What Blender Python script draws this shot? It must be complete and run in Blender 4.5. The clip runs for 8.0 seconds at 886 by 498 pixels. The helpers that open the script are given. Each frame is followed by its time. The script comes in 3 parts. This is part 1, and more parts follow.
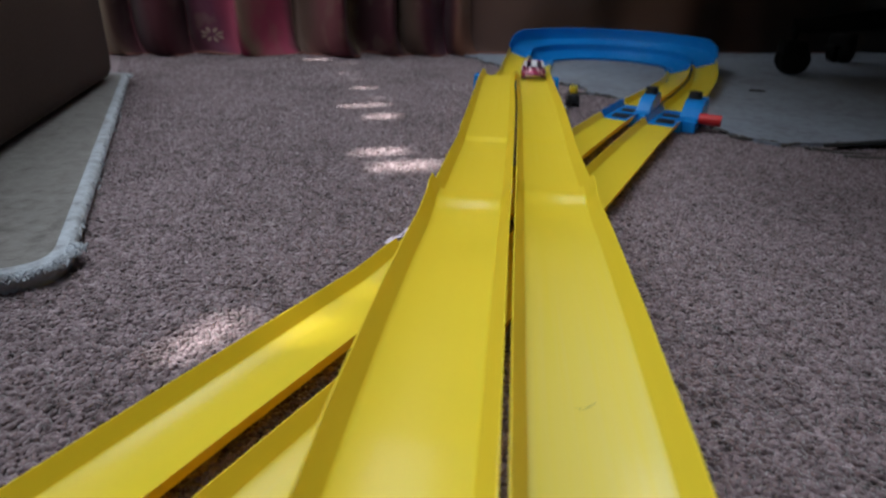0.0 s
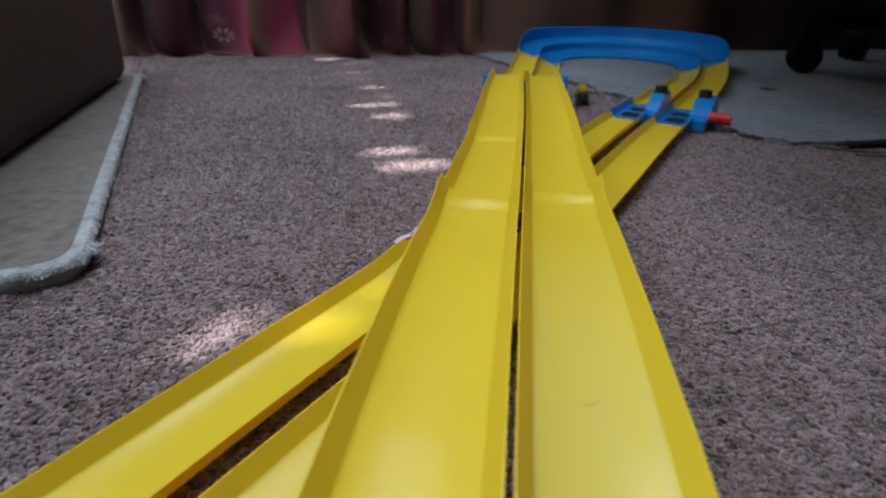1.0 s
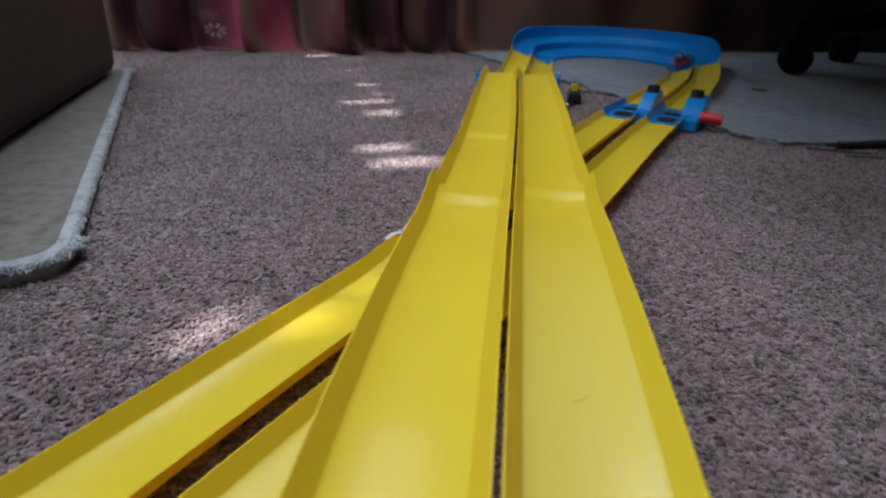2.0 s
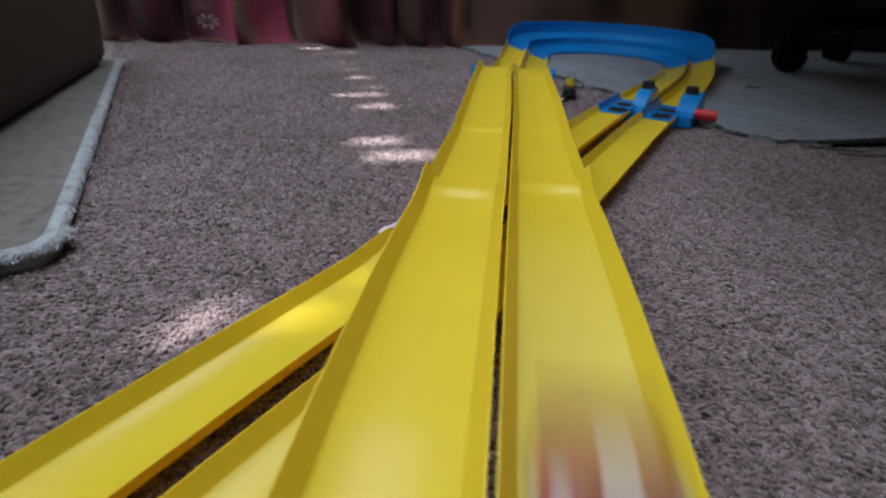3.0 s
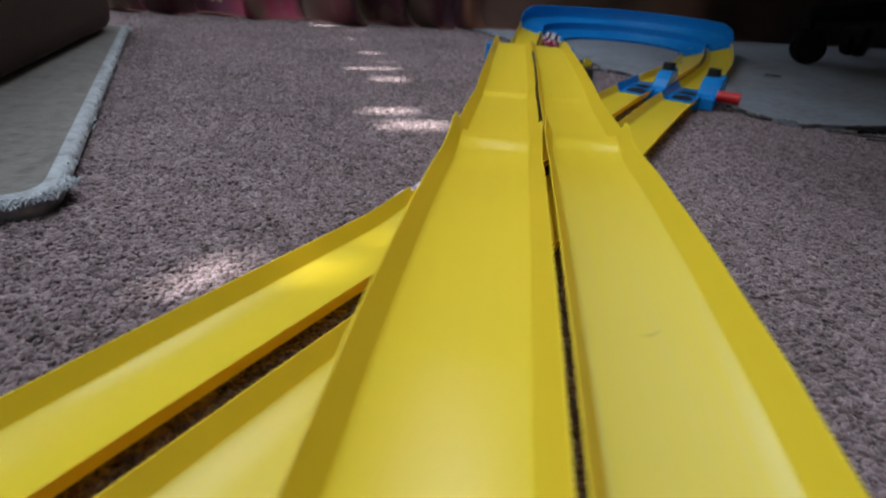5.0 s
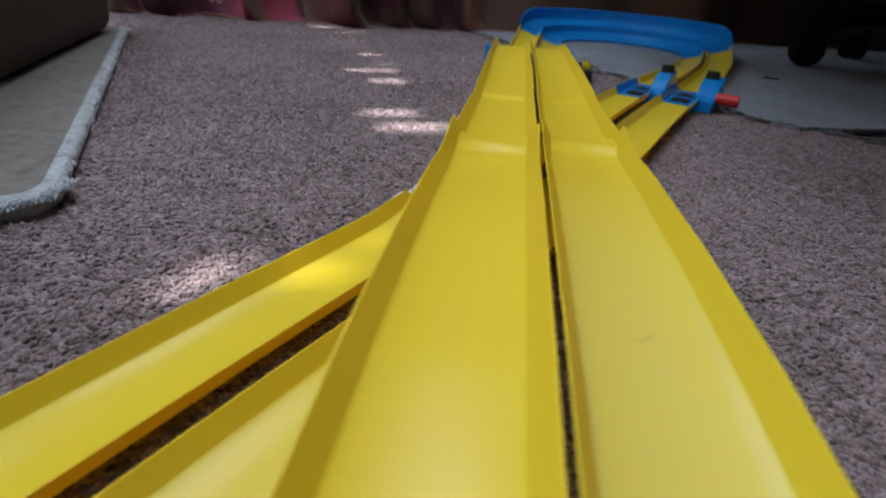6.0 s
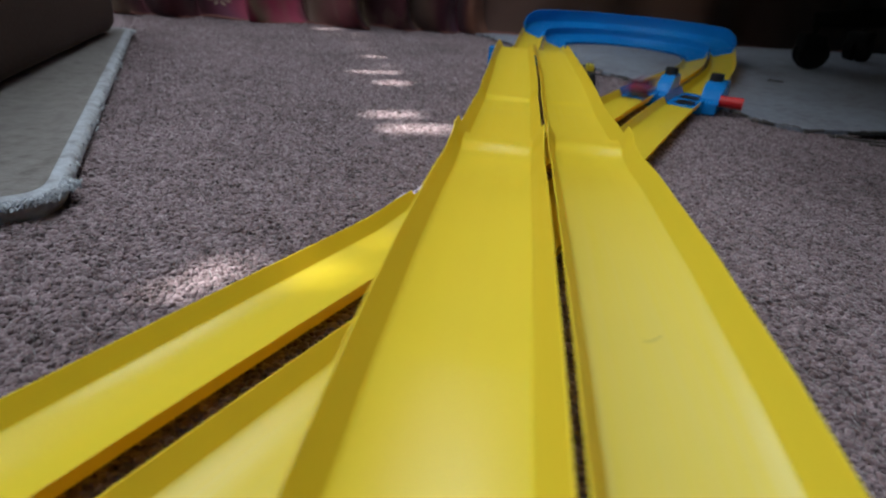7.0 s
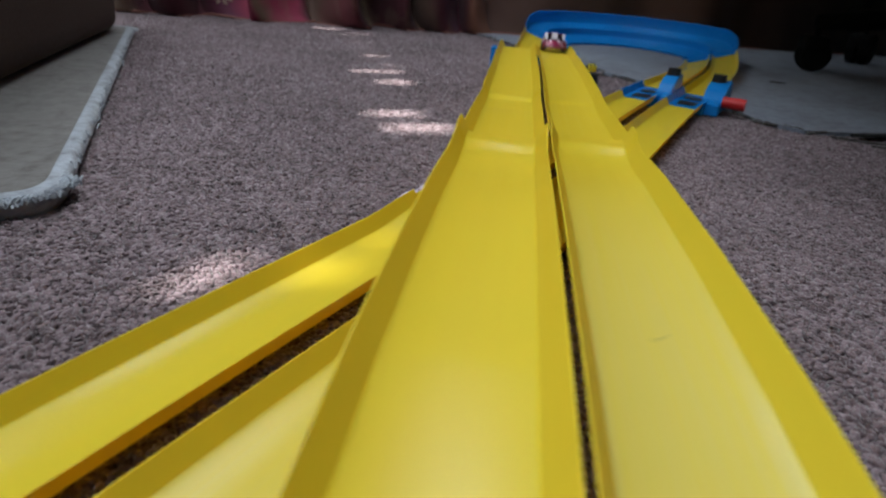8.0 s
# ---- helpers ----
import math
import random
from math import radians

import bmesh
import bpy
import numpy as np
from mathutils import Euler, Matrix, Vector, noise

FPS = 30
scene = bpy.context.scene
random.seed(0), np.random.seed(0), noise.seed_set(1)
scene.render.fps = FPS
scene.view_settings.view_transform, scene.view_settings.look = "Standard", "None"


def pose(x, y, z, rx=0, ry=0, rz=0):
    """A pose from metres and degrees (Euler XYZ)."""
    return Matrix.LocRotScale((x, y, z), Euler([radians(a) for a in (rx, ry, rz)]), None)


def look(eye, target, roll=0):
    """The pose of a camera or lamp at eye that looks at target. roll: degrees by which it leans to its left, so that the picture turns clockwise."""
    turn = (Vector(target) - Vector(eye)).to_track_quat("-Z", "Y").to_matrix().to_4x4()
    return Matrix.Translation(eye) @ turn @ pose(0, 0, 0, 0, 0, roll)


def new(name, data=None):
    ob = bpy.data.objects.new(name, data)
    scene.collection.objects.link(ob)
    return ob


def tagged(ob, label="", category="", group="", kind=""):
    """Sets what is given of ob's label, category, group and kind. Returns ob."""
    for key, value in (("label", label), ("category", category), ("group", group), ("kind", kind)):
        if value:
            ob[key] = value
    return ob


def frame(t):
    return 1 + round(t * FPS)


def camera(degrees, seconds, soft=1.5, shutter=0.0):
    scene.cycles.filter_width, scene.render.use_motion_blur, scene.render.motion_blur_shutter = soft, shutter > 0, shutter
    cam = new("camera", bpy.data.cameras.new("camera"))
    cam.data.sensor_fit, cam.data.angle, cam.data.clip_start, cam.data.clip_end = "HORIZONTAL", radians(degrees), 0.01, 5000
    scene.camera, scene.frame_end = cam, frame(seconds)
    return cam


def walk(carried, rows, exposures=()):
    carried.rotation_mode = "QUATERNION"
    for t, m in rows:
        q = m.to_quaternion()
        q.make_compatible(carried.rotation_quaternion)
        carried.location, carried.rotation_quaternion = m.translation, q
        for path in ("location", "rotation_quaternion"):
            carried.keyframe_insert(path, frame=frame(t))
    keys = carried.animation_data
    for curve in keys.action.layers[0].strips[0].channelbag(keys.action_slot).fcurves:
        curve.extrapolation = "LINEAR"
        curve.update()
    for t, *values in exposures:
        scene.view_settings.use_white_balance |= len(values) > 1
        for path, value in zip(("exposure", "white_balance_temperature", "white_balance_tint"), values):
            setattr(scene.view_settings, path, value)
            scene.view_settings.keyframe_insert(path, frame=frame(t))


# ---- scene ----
cam = camera(72.69, 8.0, soft=2.1, shutter=0.8)
cam.data.dof.use_dof, cam.data.dof.focus_distance, cam.data.dof.aperture_fstop = True, 0.36, 12.0
walk(cam, [
    (0, pose(-0.0012, 0.0028, 0.1812, 65.38, 0, -0.19) @ pose(0, 0, 0, 0, 0, 1.61)),
    (0.3, pose(-0.0009, 0.0043, 0.1834, 64.36, 0, -0.04) @ pose(0, 0, 0, 0, 0, 1.12)),
    (0.5, pose(-0.0007, 0.0053, 0.1849, 65.03, 0, -0.03) @ pose(0, 0, 0, 0, 0, 0.92)),
    (0.7, pose(-0.0007, 0.0028, 0.1843, 64.93, 0, 0.25) @ pose(0, 0, 0, 0, 0, 1.82)),
    (1, pose(-0.0008, -0.0010, 0.1833, 65.23, 0, 0.81) @ pose(0, 0, 0, 0, 0, 1.22)),
    (1.2, pose(-0.0005, -0.0006, 0.1827, 64.98, 0, 0.26) @ pose(0, 0, 0, 0, 0, 1.95)),
    (1.5, pose(0.0000, 0.0000, 0.1817, 65.18, 0, 0.00) @ pose(0, 0, 0, 0, 0, 1.95)),
    (3, pose(-0.0005, 0.0029, 0.1787, 64.75, 0, -0.80) @ pose(0, 0, 0, 0, 0, 2.72)),
    (3.2, pose(-0.0015, 0.0051, 0.1733, 64.48, 0, -1.02) @ pose(0, 0, 0, 0, 0, 3.19)),
    (3.5, pose(-0.0030, 0.0083, 0.1653, 63.61, 0, -0.95) @ pose(0, 0, 0, 0, 0, 3.54)),
    (3.7, pose(-0.0067, 0.0091, 0.1613, 63.49, 0, -0.20) @ pose(0, 0, 0, 0, 0, 3.47)),
    (4, pose(-0.0123, 0.0102, 0.1553, 63.87, 0, -0.37) @ pose(0, 0, 0, 0, 0, 3.64)),
    (4.5, pose(-0.0139, 0.0132, 0.1510, 64.13, 0, -0.81) @ pose(0, 0, 0, 0, 0, 4.24)),
    (6, pose(-0.0126, 0.0137, 0.1519, 64.32, 0, -1.01) @ pose(0, 0, 0, 0, 0, 4.65)),
    (6.5, pose(-0.0130, 0.0138, 0.1504, 64.39, 0, -1.01) @ pose(0, 0, 0, 0, 0, 4.84)),
    (7, pose(-0.0134, 0.0143, 0.1508, 64.53, 0, -0.73) @ pose(0, 0, 0, 0, 0, 4.66)),
    (7.5, pose(-0.0136, 0.0156, 0.1495, 64.51, 0, -0.83) @ pose(0, 0, 0, 0, 0, 4.90)),
    (8, pose(-0.0144, 0.0154, 0.1492, 64.58, 0, -0.71) @ pose(0, 0, 0, 0, 0, 4.98)),
])

# ---- light ----
EXPOSURE = 1.75
scene.view_settings.exposure = EXPOSURE
SUN_AZ, SUN_EL = radians(15.0), radians(54.0)
SUN_WAY = Vector((math.cos(SUN_AZ) * math.cos(SUN_EL), math.sin(SUN_AZ) * math.cos(SUN_EL), -math.sin(SUN_EL)))
world = bpy.data.worlds.new("sky")
scene.world = world
world.use_nodes = True
sky = world.node_tree.nodes.new("ShaderNodeTexSky")
sky.sky_type, sky.sun_disc = "NISHITA", False
sky.sun_elevation, sky.sun_rotation = SUN_EL, radians(255.0)
world.node_tree.links.new(sky.outputs[0], world.node_tree.nodes["Background"].inputs[0])
world.node_tree.nodes["Background"].inputs[1].default_value = 0.1


def lamp(name, kind, energy, colour, m):
    data = bpy.data.lights.new(name, kind)
    data.energy, data.color = energy, colour
    ob = new(name, data)
    ob.matrix_world = m
    return ob


sun = lamp("sun", "SUN", 5.0, (1.0, 0.97, 0.93), look((0, 0, 0), SUN_WAY))
sun.data.angle = radians(0.7)
# unseen area lamps added to tune brightness and gloss: two overhead, west, south
for where, to, w, h, power in (((-0.45, 0.05, 2.09), (-0.45, 0.05, 0.0), 0.8, 0.9, 7.8), ((-1.27, 0.7, 1.62), (-0.1, 0.6, 0.0), 1.1, 0.8, 5.6), ((-0.1, 1.4, 2.09), (0.0, 0.9, 0.0), 0.8, 0.7, 5.5), ((-0.33, -1.32, 1.4), (0.2, 1.3, 0.05), 0.4, 0.6, 0.7)):
    added_daylight = lamp("added_daylight", "AREA", power, (0.86, 0.96, 1.04), look(where, to))
    added_daylight.data.shape, added_daylight.data.size, added_daylight.data.size_y = "RECTANGLE", w, h


# ---- materials ----
def material(name, rough=0.6, metal=0.0):
    m = bpy.data.materials.new(name)
    m.use_nodes = True
    b = m.node_tree.nodes["Principled BSDF"]
    b.inputs["Roughness"].default_value, b.inputs["Metallic"].default_value = rough, metal
    return m, m.node_tree.nodes, m.node_tree.links, b


def put(nodes, kind, **values):
    n = nodes.new(kind)
    for k, v in values.items():
        n.inputs[k.replace("_", " ")].default_value = v
    return n


def ramp(nodes, links, source, stops, constant=False):
    r = nodes.new("ShaderNodeValToRGB")
    r.color_ramp.interpolation = "CONSTANT" if constant else "LINEAR"
    el = r.color_ramp.elements
    while len(el) < len(stops):
        el.new(0.5)
    for e, (p, c) in zip(el, stops):
        e.position, e.color = p, (*c, 1)
    links.new(source, r.inputs[0])
    return r


def bump(nodes, links, bsdf, height, strength, distance):
    b = put(nodes, "ShaderNodeBump", Strength=strength, Distance=distance)
    links.new(height, b.inputs["Height"])
    links.new(b.outputs[0], bsdf.inputs["Normal"])


def plastic(name, low, high, rough, scale=60.0, relief=0.0004):
    m, n, l, b = material(name, rough)
    at = n.new("ShaderNodeTexCoord")
    big = put(n, "ShaderNodeTexNoise", Scale=scale * 0.12, Detail=3.0)
    fine = put(n, "ShaderNodeTexNoise", Scale=scale * 8, Detail=4.0)
    l.new(at.outputs["Object"], big.inputs["Vector"])
    l.new(at.outputs["Object"], fine.inputs["Vector"])
    c = ramp(n, l, big.outputs[0], [(0.3, low), (0.7, high)])
    l.new(c.outputs[0], b.inputs["Base Color"])
    r = put(n, "ShaderNodeMapRange")
    for i, v in ((1, 0.3), (2, 0.7), (3, rough * 0.93), (4, min(1, rough * 1.08))):
        r.inputs[i].default_value = v
    l.new(fine.outputs[0], r.inputs[0])
    l.new(r.outputs[0], b.inputs["Roughness"])
    bump(n, l, b, fine.outputs[0], 0.05, relief)
    return m


def plain(name, colour, rough=0.5, metal=0.0):
    return plastic(name, [c * 0.88 for c in colour], [min(1, c * 1.1) for c in colour], rough) if not metal else metallic(name, colour, rough)


def metallic(name, colour, rough):
    m, n, l, b = material(name, rough, 1.0)
    s = put(n, "ShaderNodeTexNoise", Scale=400.0, Detail=3.0)
    c = ramp(n, l, s.outputs[0], [(0.3, [x * 0.85 for x in colour]), (0.7, colour)])
    l.new(c.outputs[0], b.inputs["Base Color"])
    return m


def track_plastic(name="yellow_plastic", worn=0.0, begin=0.0, end=1.0):
    """Thin yellow plastic that lets a little light through, with fine scratches along the lanes; its scuffs and painted
    pale sheen grow from begin to end along the run.
    """
    m, n, l, b = material(name, 0.36)
    b.inputs["Specular IOR Level"].default_value = 0.5
    at = n.new("ShaderNodeTexCoord")
    big = put(n, "ShaderNodeTexNoise", Scale=7.0, Detail=3.0)
    l.new(at.outputs["Object"], big.inputs["Vector"])
    c = ramp(n, l, big.outputs[0], [(0.3, (0.865, 0.735, 0.044)), (0.7, (0.92, 0.785, 0.056))])
    l.new(c.outputs[0], b.inputs["Base Color"])
    run = n.new("ShaderNodeUVMap")
    run.uv_map = "along"
    fields = []
    for sx, sy, detail in ((650, 6.0, 1.0), (230, 3.5, 2.0)):
        way = n.new("ShaderNodeMapping")
        way.inputs["Scale"].default_value = (sx, sy, 1)
        l.new(run.outputs[0], way.inputs[0])
        f = put(n, "ShaderNodeTexNoise", Scale=1.0, Detail=detail, Roughness=0.6)
        l.new(way.outputs[0], f.inputs["Vector"])
        fields.append(f)
    fine = put(n, "ShaderNodeMath")
    fine.operation = "ADD"
    for i in (0, 1):
        l.new(fields[i].outputs[0], fine.inputs[i])
    half = put(n, "ShaderNodeMath")
    half.operation = "MULTIPLY"
    half.inputs[1].default_value = 0.5
    l.new(fine.outputs[0], half.inputs[0])
    r = ramp(n, l, half.outputs[0], [(0.36, (0.28, 0.28, 0.28)), (0.64, (0.36, 0.36, 0.36))])
    l.new(r.outputs[0], b.inputs["Roughness"])
    bump(n, l, b, big.outputs[0], 0.03, 0.002)
    # pale mix: scuffs plus the whitish window sheen, painted into the base colour
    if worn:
        scuff_sheen = ramp(n, l, half.outputs[0], [(0.36, (0.35 * worn, 0.35 * worn, 0.35 * worn)), (0.66, (worn, worn, worn))])
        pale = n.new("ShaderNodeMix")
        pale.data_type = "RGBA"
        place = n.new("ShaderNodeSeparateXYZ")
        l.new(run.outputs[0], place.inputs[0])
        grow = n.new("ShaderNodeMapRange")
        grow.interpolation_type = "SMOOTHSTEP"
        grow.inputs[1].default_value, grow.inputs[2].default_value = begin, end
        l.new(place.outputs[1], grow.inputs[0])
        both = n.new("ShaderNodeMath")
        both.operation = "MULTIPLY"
        l.new(scuff_sheen.outputs[0], both.inputs[0])
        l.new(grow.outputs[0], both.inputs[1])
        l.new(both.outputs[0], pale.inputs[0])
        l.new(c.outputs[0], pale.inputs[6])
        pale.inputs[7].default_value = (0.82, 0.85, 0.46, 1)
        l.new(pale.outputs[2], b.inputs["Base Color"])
    glow = n.new("ShaderNodeBsdfTranslucent")
    glow.inputs["Color"].default_value = (0.98, 0.64, 0.03, 1)
    mix = n.new("ShaderNodeMixShader")
    mix.inputs[0].default_value = 0.40
    l.new(b.outputs[0], mix.inputs[1])
    l.new(glow.outputs[0], mix.inputs[2])
    l.new(mix.outputs[0], n["Material Output"].inputs[0])
    return m


YELLOW = track_plastic("yellow_plastic", 0.0)
BLUE = plastic("blue_plastic", (0.006, 0.18, 0.54), (0.01, 0.24, 0.65), 0.26)
BLUE.node_tree.nodes["Principled BSDF"].inputs["Specular IOR Level"].default_value = 0.5
BLACK = plain("black_plastic", (0.012, 0.012, 0.013), 0.45)
RED = plain("red_plastic", (0.6, 0.02, 0.025), 0.35)
CHROME = metallic("chrome", (0.75, 0.75, 0.77), 0.15)
RUBBER = plain("black_rubber", (0.015, 0.015, 0.015), 0.6)
WALLPAINT = plastic("wall_paint", (0.11, 0.1, 0.09), (0.14, 0.13, 0.118), 0.9, 4.0, 0.001)
CEILPAINT = plastic("ceiling_paint", (0.5, 0.49, 0.46), (0.56, 0.55, 0.52), 0.9, 4.0, 0.001)


def carpet_material(name, stops, island=False):
    m, n, l, b = material(name, 0.95)
    at = n.new("ShaderNodeTexCoord")
    a = put(n, "ShaderNodeTexNoise", Scale=260.0, Detail=3.0, Roughness=0.7)
    big = put(n, "ShaderNodeTexNoise", Scale=7.0, Detail=3.0)
    l.new(at.outputs["Object"], a.inputs["Vector"])
    l.new(at.outputs["Object"], big.inputs["Vector"])
    src = a.outputs[0]
    if island:
        g = n.new("ShaderNodeNewGeometry")
        mix = put(n, "ShaderNodeMath")
        mix.operation = "MULTIPLY_ADD"
        l.new(g.outputs["Random Per Island"], mix.inputs[0])
        mix.inputs[1].default_value = 0.36
        sc = put(n, "ShaderNodeMath")
        sc.operation = "MULTIPLY"
        l.new(a.outputs[0], sc.inputs[0])
        sc.inputs[1].default_value = 0.70
        l.new(sc.outputs[0], mix.inputs[2])
        src = mix.outputs[0]
    c = ramp(n, l, src, stops)
    mid = put(n, "ShaderNodeTexNoise", Scale=80.0, Detail=2.0, Roughness=0.5)
    l.new(at.outputs["Object"], mid.inputs["Vector"])
    add = put(n, "ShaderNodeMath")
    add.operation = "MULTIPLY_ADD"
    l.new(big.outputs[0], add.inputs[0])
    add.inputs[1].default_value = 0.4
    low = put(n, "ShaderNodeMath")
    low.operation = "MULTIPLY"
    l.new(mid.outputs[0], low.inputs[0])
    low.inputs[1].default_value = 0.6
    l.new(low.outputs[0], add.inputs[2])
    t = ramp(n, l, add.outputs[0], [(0.36, (0.56, 0.50, 0.50)), (0.46, (0.92, 0.88, 0.89)), (0.6, (1.22, 1.2, 1.22))])
    mul = n.new("ShaderNodeMix")
    mul.data_type, mul.blend_type = "RGBA", "MULTIPLY"
    mul.inputs[0].default_value = 1.0
    l.new(c.outputs[0], mul.inputs[6])
    l.new(t.outputs[0], mul.inputs[7])
    shade = mul.outputs[2]
    if island:
        fleck = ramp(n, l, g.outputs["Random Per Island"], [(0.03, (1.35, 1.33, 1.33)), (0.08, (1, 1, 1)), (0.88, (1, 1, 1)), (0.93, (0.4, 0.34, 0.34))])
        dotted = n.new("ShaderNodeMix")
        dotted.data_type, dotted.blend_type = "RGBA", "MULTIPLY"
        dotted.inputs[0].default_value = 1.0
        l.new(shade, dotted.inputs[6])
        l.new(fleck.outputs[0], dotted.inputs[7])
        shade = dotted.outputs[2]
        speck = put(n, "ShaderNodeTexNoise", Scale=190.0, Detail=2.0, Roughness=0.5)
        l.new(at.outputs["Object"], speck.inputs["Vector"])
        gaps = ramp(n, l, speck.outputs[0], [(0.33, (0.3, 0.25, 0.25)), (0.41, (1, 1, 1))])
        spotted = n.new("ShaderNodeMix")
        spotted.data_type, spotted.blend_type = "RGBA", "MULTIPLY"
        spotted.inputs[0].default_value = 1.0
        l.new(shade, spotted.inputs[6])
        l.new(gaps.outputs[0], spotted.inputs[7])
        shade = spotted.outputs[2]
    l.new(shade, b.inputs["Base Color"])
    b.inputs["Sheen Weight"].default_value = 0.35
    bump(n, l, b, a.outputs[0], 0.4, 0.002)
    return m


PILE = [(0.3, (0.06, 0.039, 0.042)), (0.4, (0.163, 0.117, 0.126)), (0.6, (0.222, 0.165, 0.177)), (0.8, (0.33, 0.262, 0.28))]
CARPET = carpet_material("carpet_backing", PILE)
TUFTS = carpet_material("carpet_pile", PILE, True)
RUG = carpet_material("pale_rug_weave", [(0.3, (0.150, 0.178, 0.222)), (0.7, (0.198, 0.230, 0.282))])
MAT = carpet_material("cream_mat_pile", [(0.3, (0.14, 0.133, 0.124)), (0.7, (0.18, 0.172, 0.16))])
MATEDGE = carpet_material("mat_binding", [(0.3, (0.30, 0.335, 0.37)), (0.7, (0.40, 0.44, 0.475))])
FRINGE = carpet_material("dark_frayed_yarn", [(0.3, (0.03, 0.028, 0.026)), (0.7, (0.08, 0.07, 0.065))])
HIDE = plastic("brown_upholstery", (0.056, 0.031, 0.021), (0.077, 0.046, 0.032), 0.85, 30.0, 0.002)


# ---- building helpers ----
def link_bm(name, bm, mat, parent=None, label="", smooth=False):
    me = bpy.data.meshes.new(name)
    bm.normal_update()
    bm.to_mesh(me)
    bm.free()
    for m in (mat if isinstance(mat, (list, tuple)) else [mat]):
        me.materials.append(m)
    if smooth:
        for p in me.polygons:
            p.use_smooth = True
    ob = new(name, me)
    if parent:
        ob.parent = parent
    if label:
        ob["label"] = label
    return ob


def part(name, bm, mat, parent, label="", smooth=False):
    return link_bm(name, bm, mat, parent, label, smooth)


def box(x0, x1, y0, y1, z0, z1, bevel=0.0, seg=2, bm=None):
    bm = bm or bmesh.new()
    made = bmesh.ops.create_cube(bm, size=1)["verts"]
    for v in made:
        v.co = Vector(((x0 + x1) / 2 + v.co.x * (x1 - x0), (y0 + y1) / 2 + v.co.y * (y1 - y0), (z0 + z1) / 2 + v.co.z * (z1 - z0)))
    if bevel:
        es = {e for v in made for e in v.link_edges}
        bmesh.ops.bevel(bm, geom=list(es), offset=bevel, segments=seg, affect="EDGES", profile=0.6)
    return bm


def rod(bm, a, b, r0, r1=None, n=12):
    a, b = Vector(a), Vector(b)
    turn = (b - a).to_track_quat("Z", "Y").to_matrix().to_4x4()
    bmesh.ops.create_cone(bm, cap_ends=True, segments=n, radius1=r0, radius2=r0 if r1 is None else r1, depth=(b - a).length,
                          matrix=Matrix.Translation((a + b) / 2) @ turn)
    return bm


def thing(name, label, category, m=None, group="", kind=""):
    ob = new(name)
    if m is not None:
        ob.matrix_basis = m
    return tagged(ob, label, category, group, kind)


# ---- the circuit: one closed line along the middle of both lanes, in the car's way ----
FAR_C, FAR_R = Vector((0.345, 1.340)), 0.170
NEAR_C, NEAR_R = Vector((-0.235, -0.53)), 0.185


def circuit():
    """Control rows: x, y, floor height, bank in degrees (left edge down), lane pitch."""
    rows = [(-0.400, -0.43, 0.012, 0, 0.056), (-0.25, -0.15, 0.010, 0, 0.058), (-0.1029, 0.1305, 0.0095, 0, 0.059), (0.0051, 0.3255, 0.0095, 0, 0.059), (0.1, 0.505, 0.0095, 0, 0.058),
            (0.223, 0.7387, 0.0095, 0, 0.058), (0.3142, 0.895, 0.0095, 0, 0.057), (0.4076, 1.06, 0.012, 6, 0.054), (0.457, 1.165, 0.015, 13, 0.050)]
    for a in range(-30, 186, 15):
        k = min(1.0, (a + 45) / 45, (195 - a) / 45)
        rows.append((FAR_C.x + FAR_R * math.cos(radians(a)), FAR_C.y + FAR_R * math.sin(radians(a)), 0.018 + 0.008 * k, 14 + 16 * k, 0.048))
    rows += [(0.155, 1.22, 0.0155, 13, 0.0475), (0.135, 1.10, 0.012, 4, 0.0472), (0.113, 0.97, 0.040, 0, 0.0471), (0.0985, 0.885, 0.051, 0, 0.0471), (0.0830, 0.7467, 0.056, 0, 0.0471),
             (0.0643, 0.5575, 0.059, 0, 0.0471), (0.0423, 0.358, 0.062, 0, 0.0471), (0.0287, 0.239, 0.07, 0, 0.0471), (0.0158, 0.12, 0.0725, 0, 0.0471), (0.0041, 0.0, 0.066, 0, 0.0471),
             (-0.0149, -0.2, 0.046, 0, 0.0475), (-0.036, -0.4, 0.02, 0, 0.048)]
    for a in range(0, -196, -15):
        rows.append((NEAR_C.x + NEAR_R * math.cos(radians(a)), NEAR_C.y + NEAR_R * math.sin(radians(a)), 0.02, -22, 0.048))
    return np.array(rows)


def spline(rows, step=0.006):
    n, out = len(rows), []
    for i in range(n):
        p0, p1, p2, p3 = rows[i - 1], rows[i], rows[(i + 1) % n], rows[(i + 2) % n]
        k = max(2, int(np.hypot(*(p2 - p1)[:2]) / step))
        for t in np.arange(k) / k:
            out.append(0.5 * (2 * p1 + (p2 - p0) * t + (2 * p0 - 5 * p1 + 4 * p2 - p3) * t * t + (3 * p1 - p0 - 3 * p2 + p3) * t ** 3))
    return np.array(out)


LINE = spline(circuit())
# heights of the bridge's floor by y, with its kinks at the joints
BRIDGE_Y = (-0.20, 0.0, 0.06, 0.12, 0.18, 0.24, 0.29, 0.345, 0.45, 0.51, 0.60, 0.70, 0.80, 0.86, 0.887, 0.94, 1.02, 1.12)
BRIDGE_Z = (0.046, 0.0659, 0.0692, 0.0722, 0.0721, 0.0699, 0.0683, 0.0630, 0.0584, 0.0589, 0.0588, 0.0578, 0.0562, 0.0535, 0.0505, 0.0310, 0.0165, 0.0120)
STEP = np.hypot(*(np.roll(LINE, -1, 0) - LINE)[:, :2].T)
AT = np.concatenate([[0], np.cumsum(STEP)])
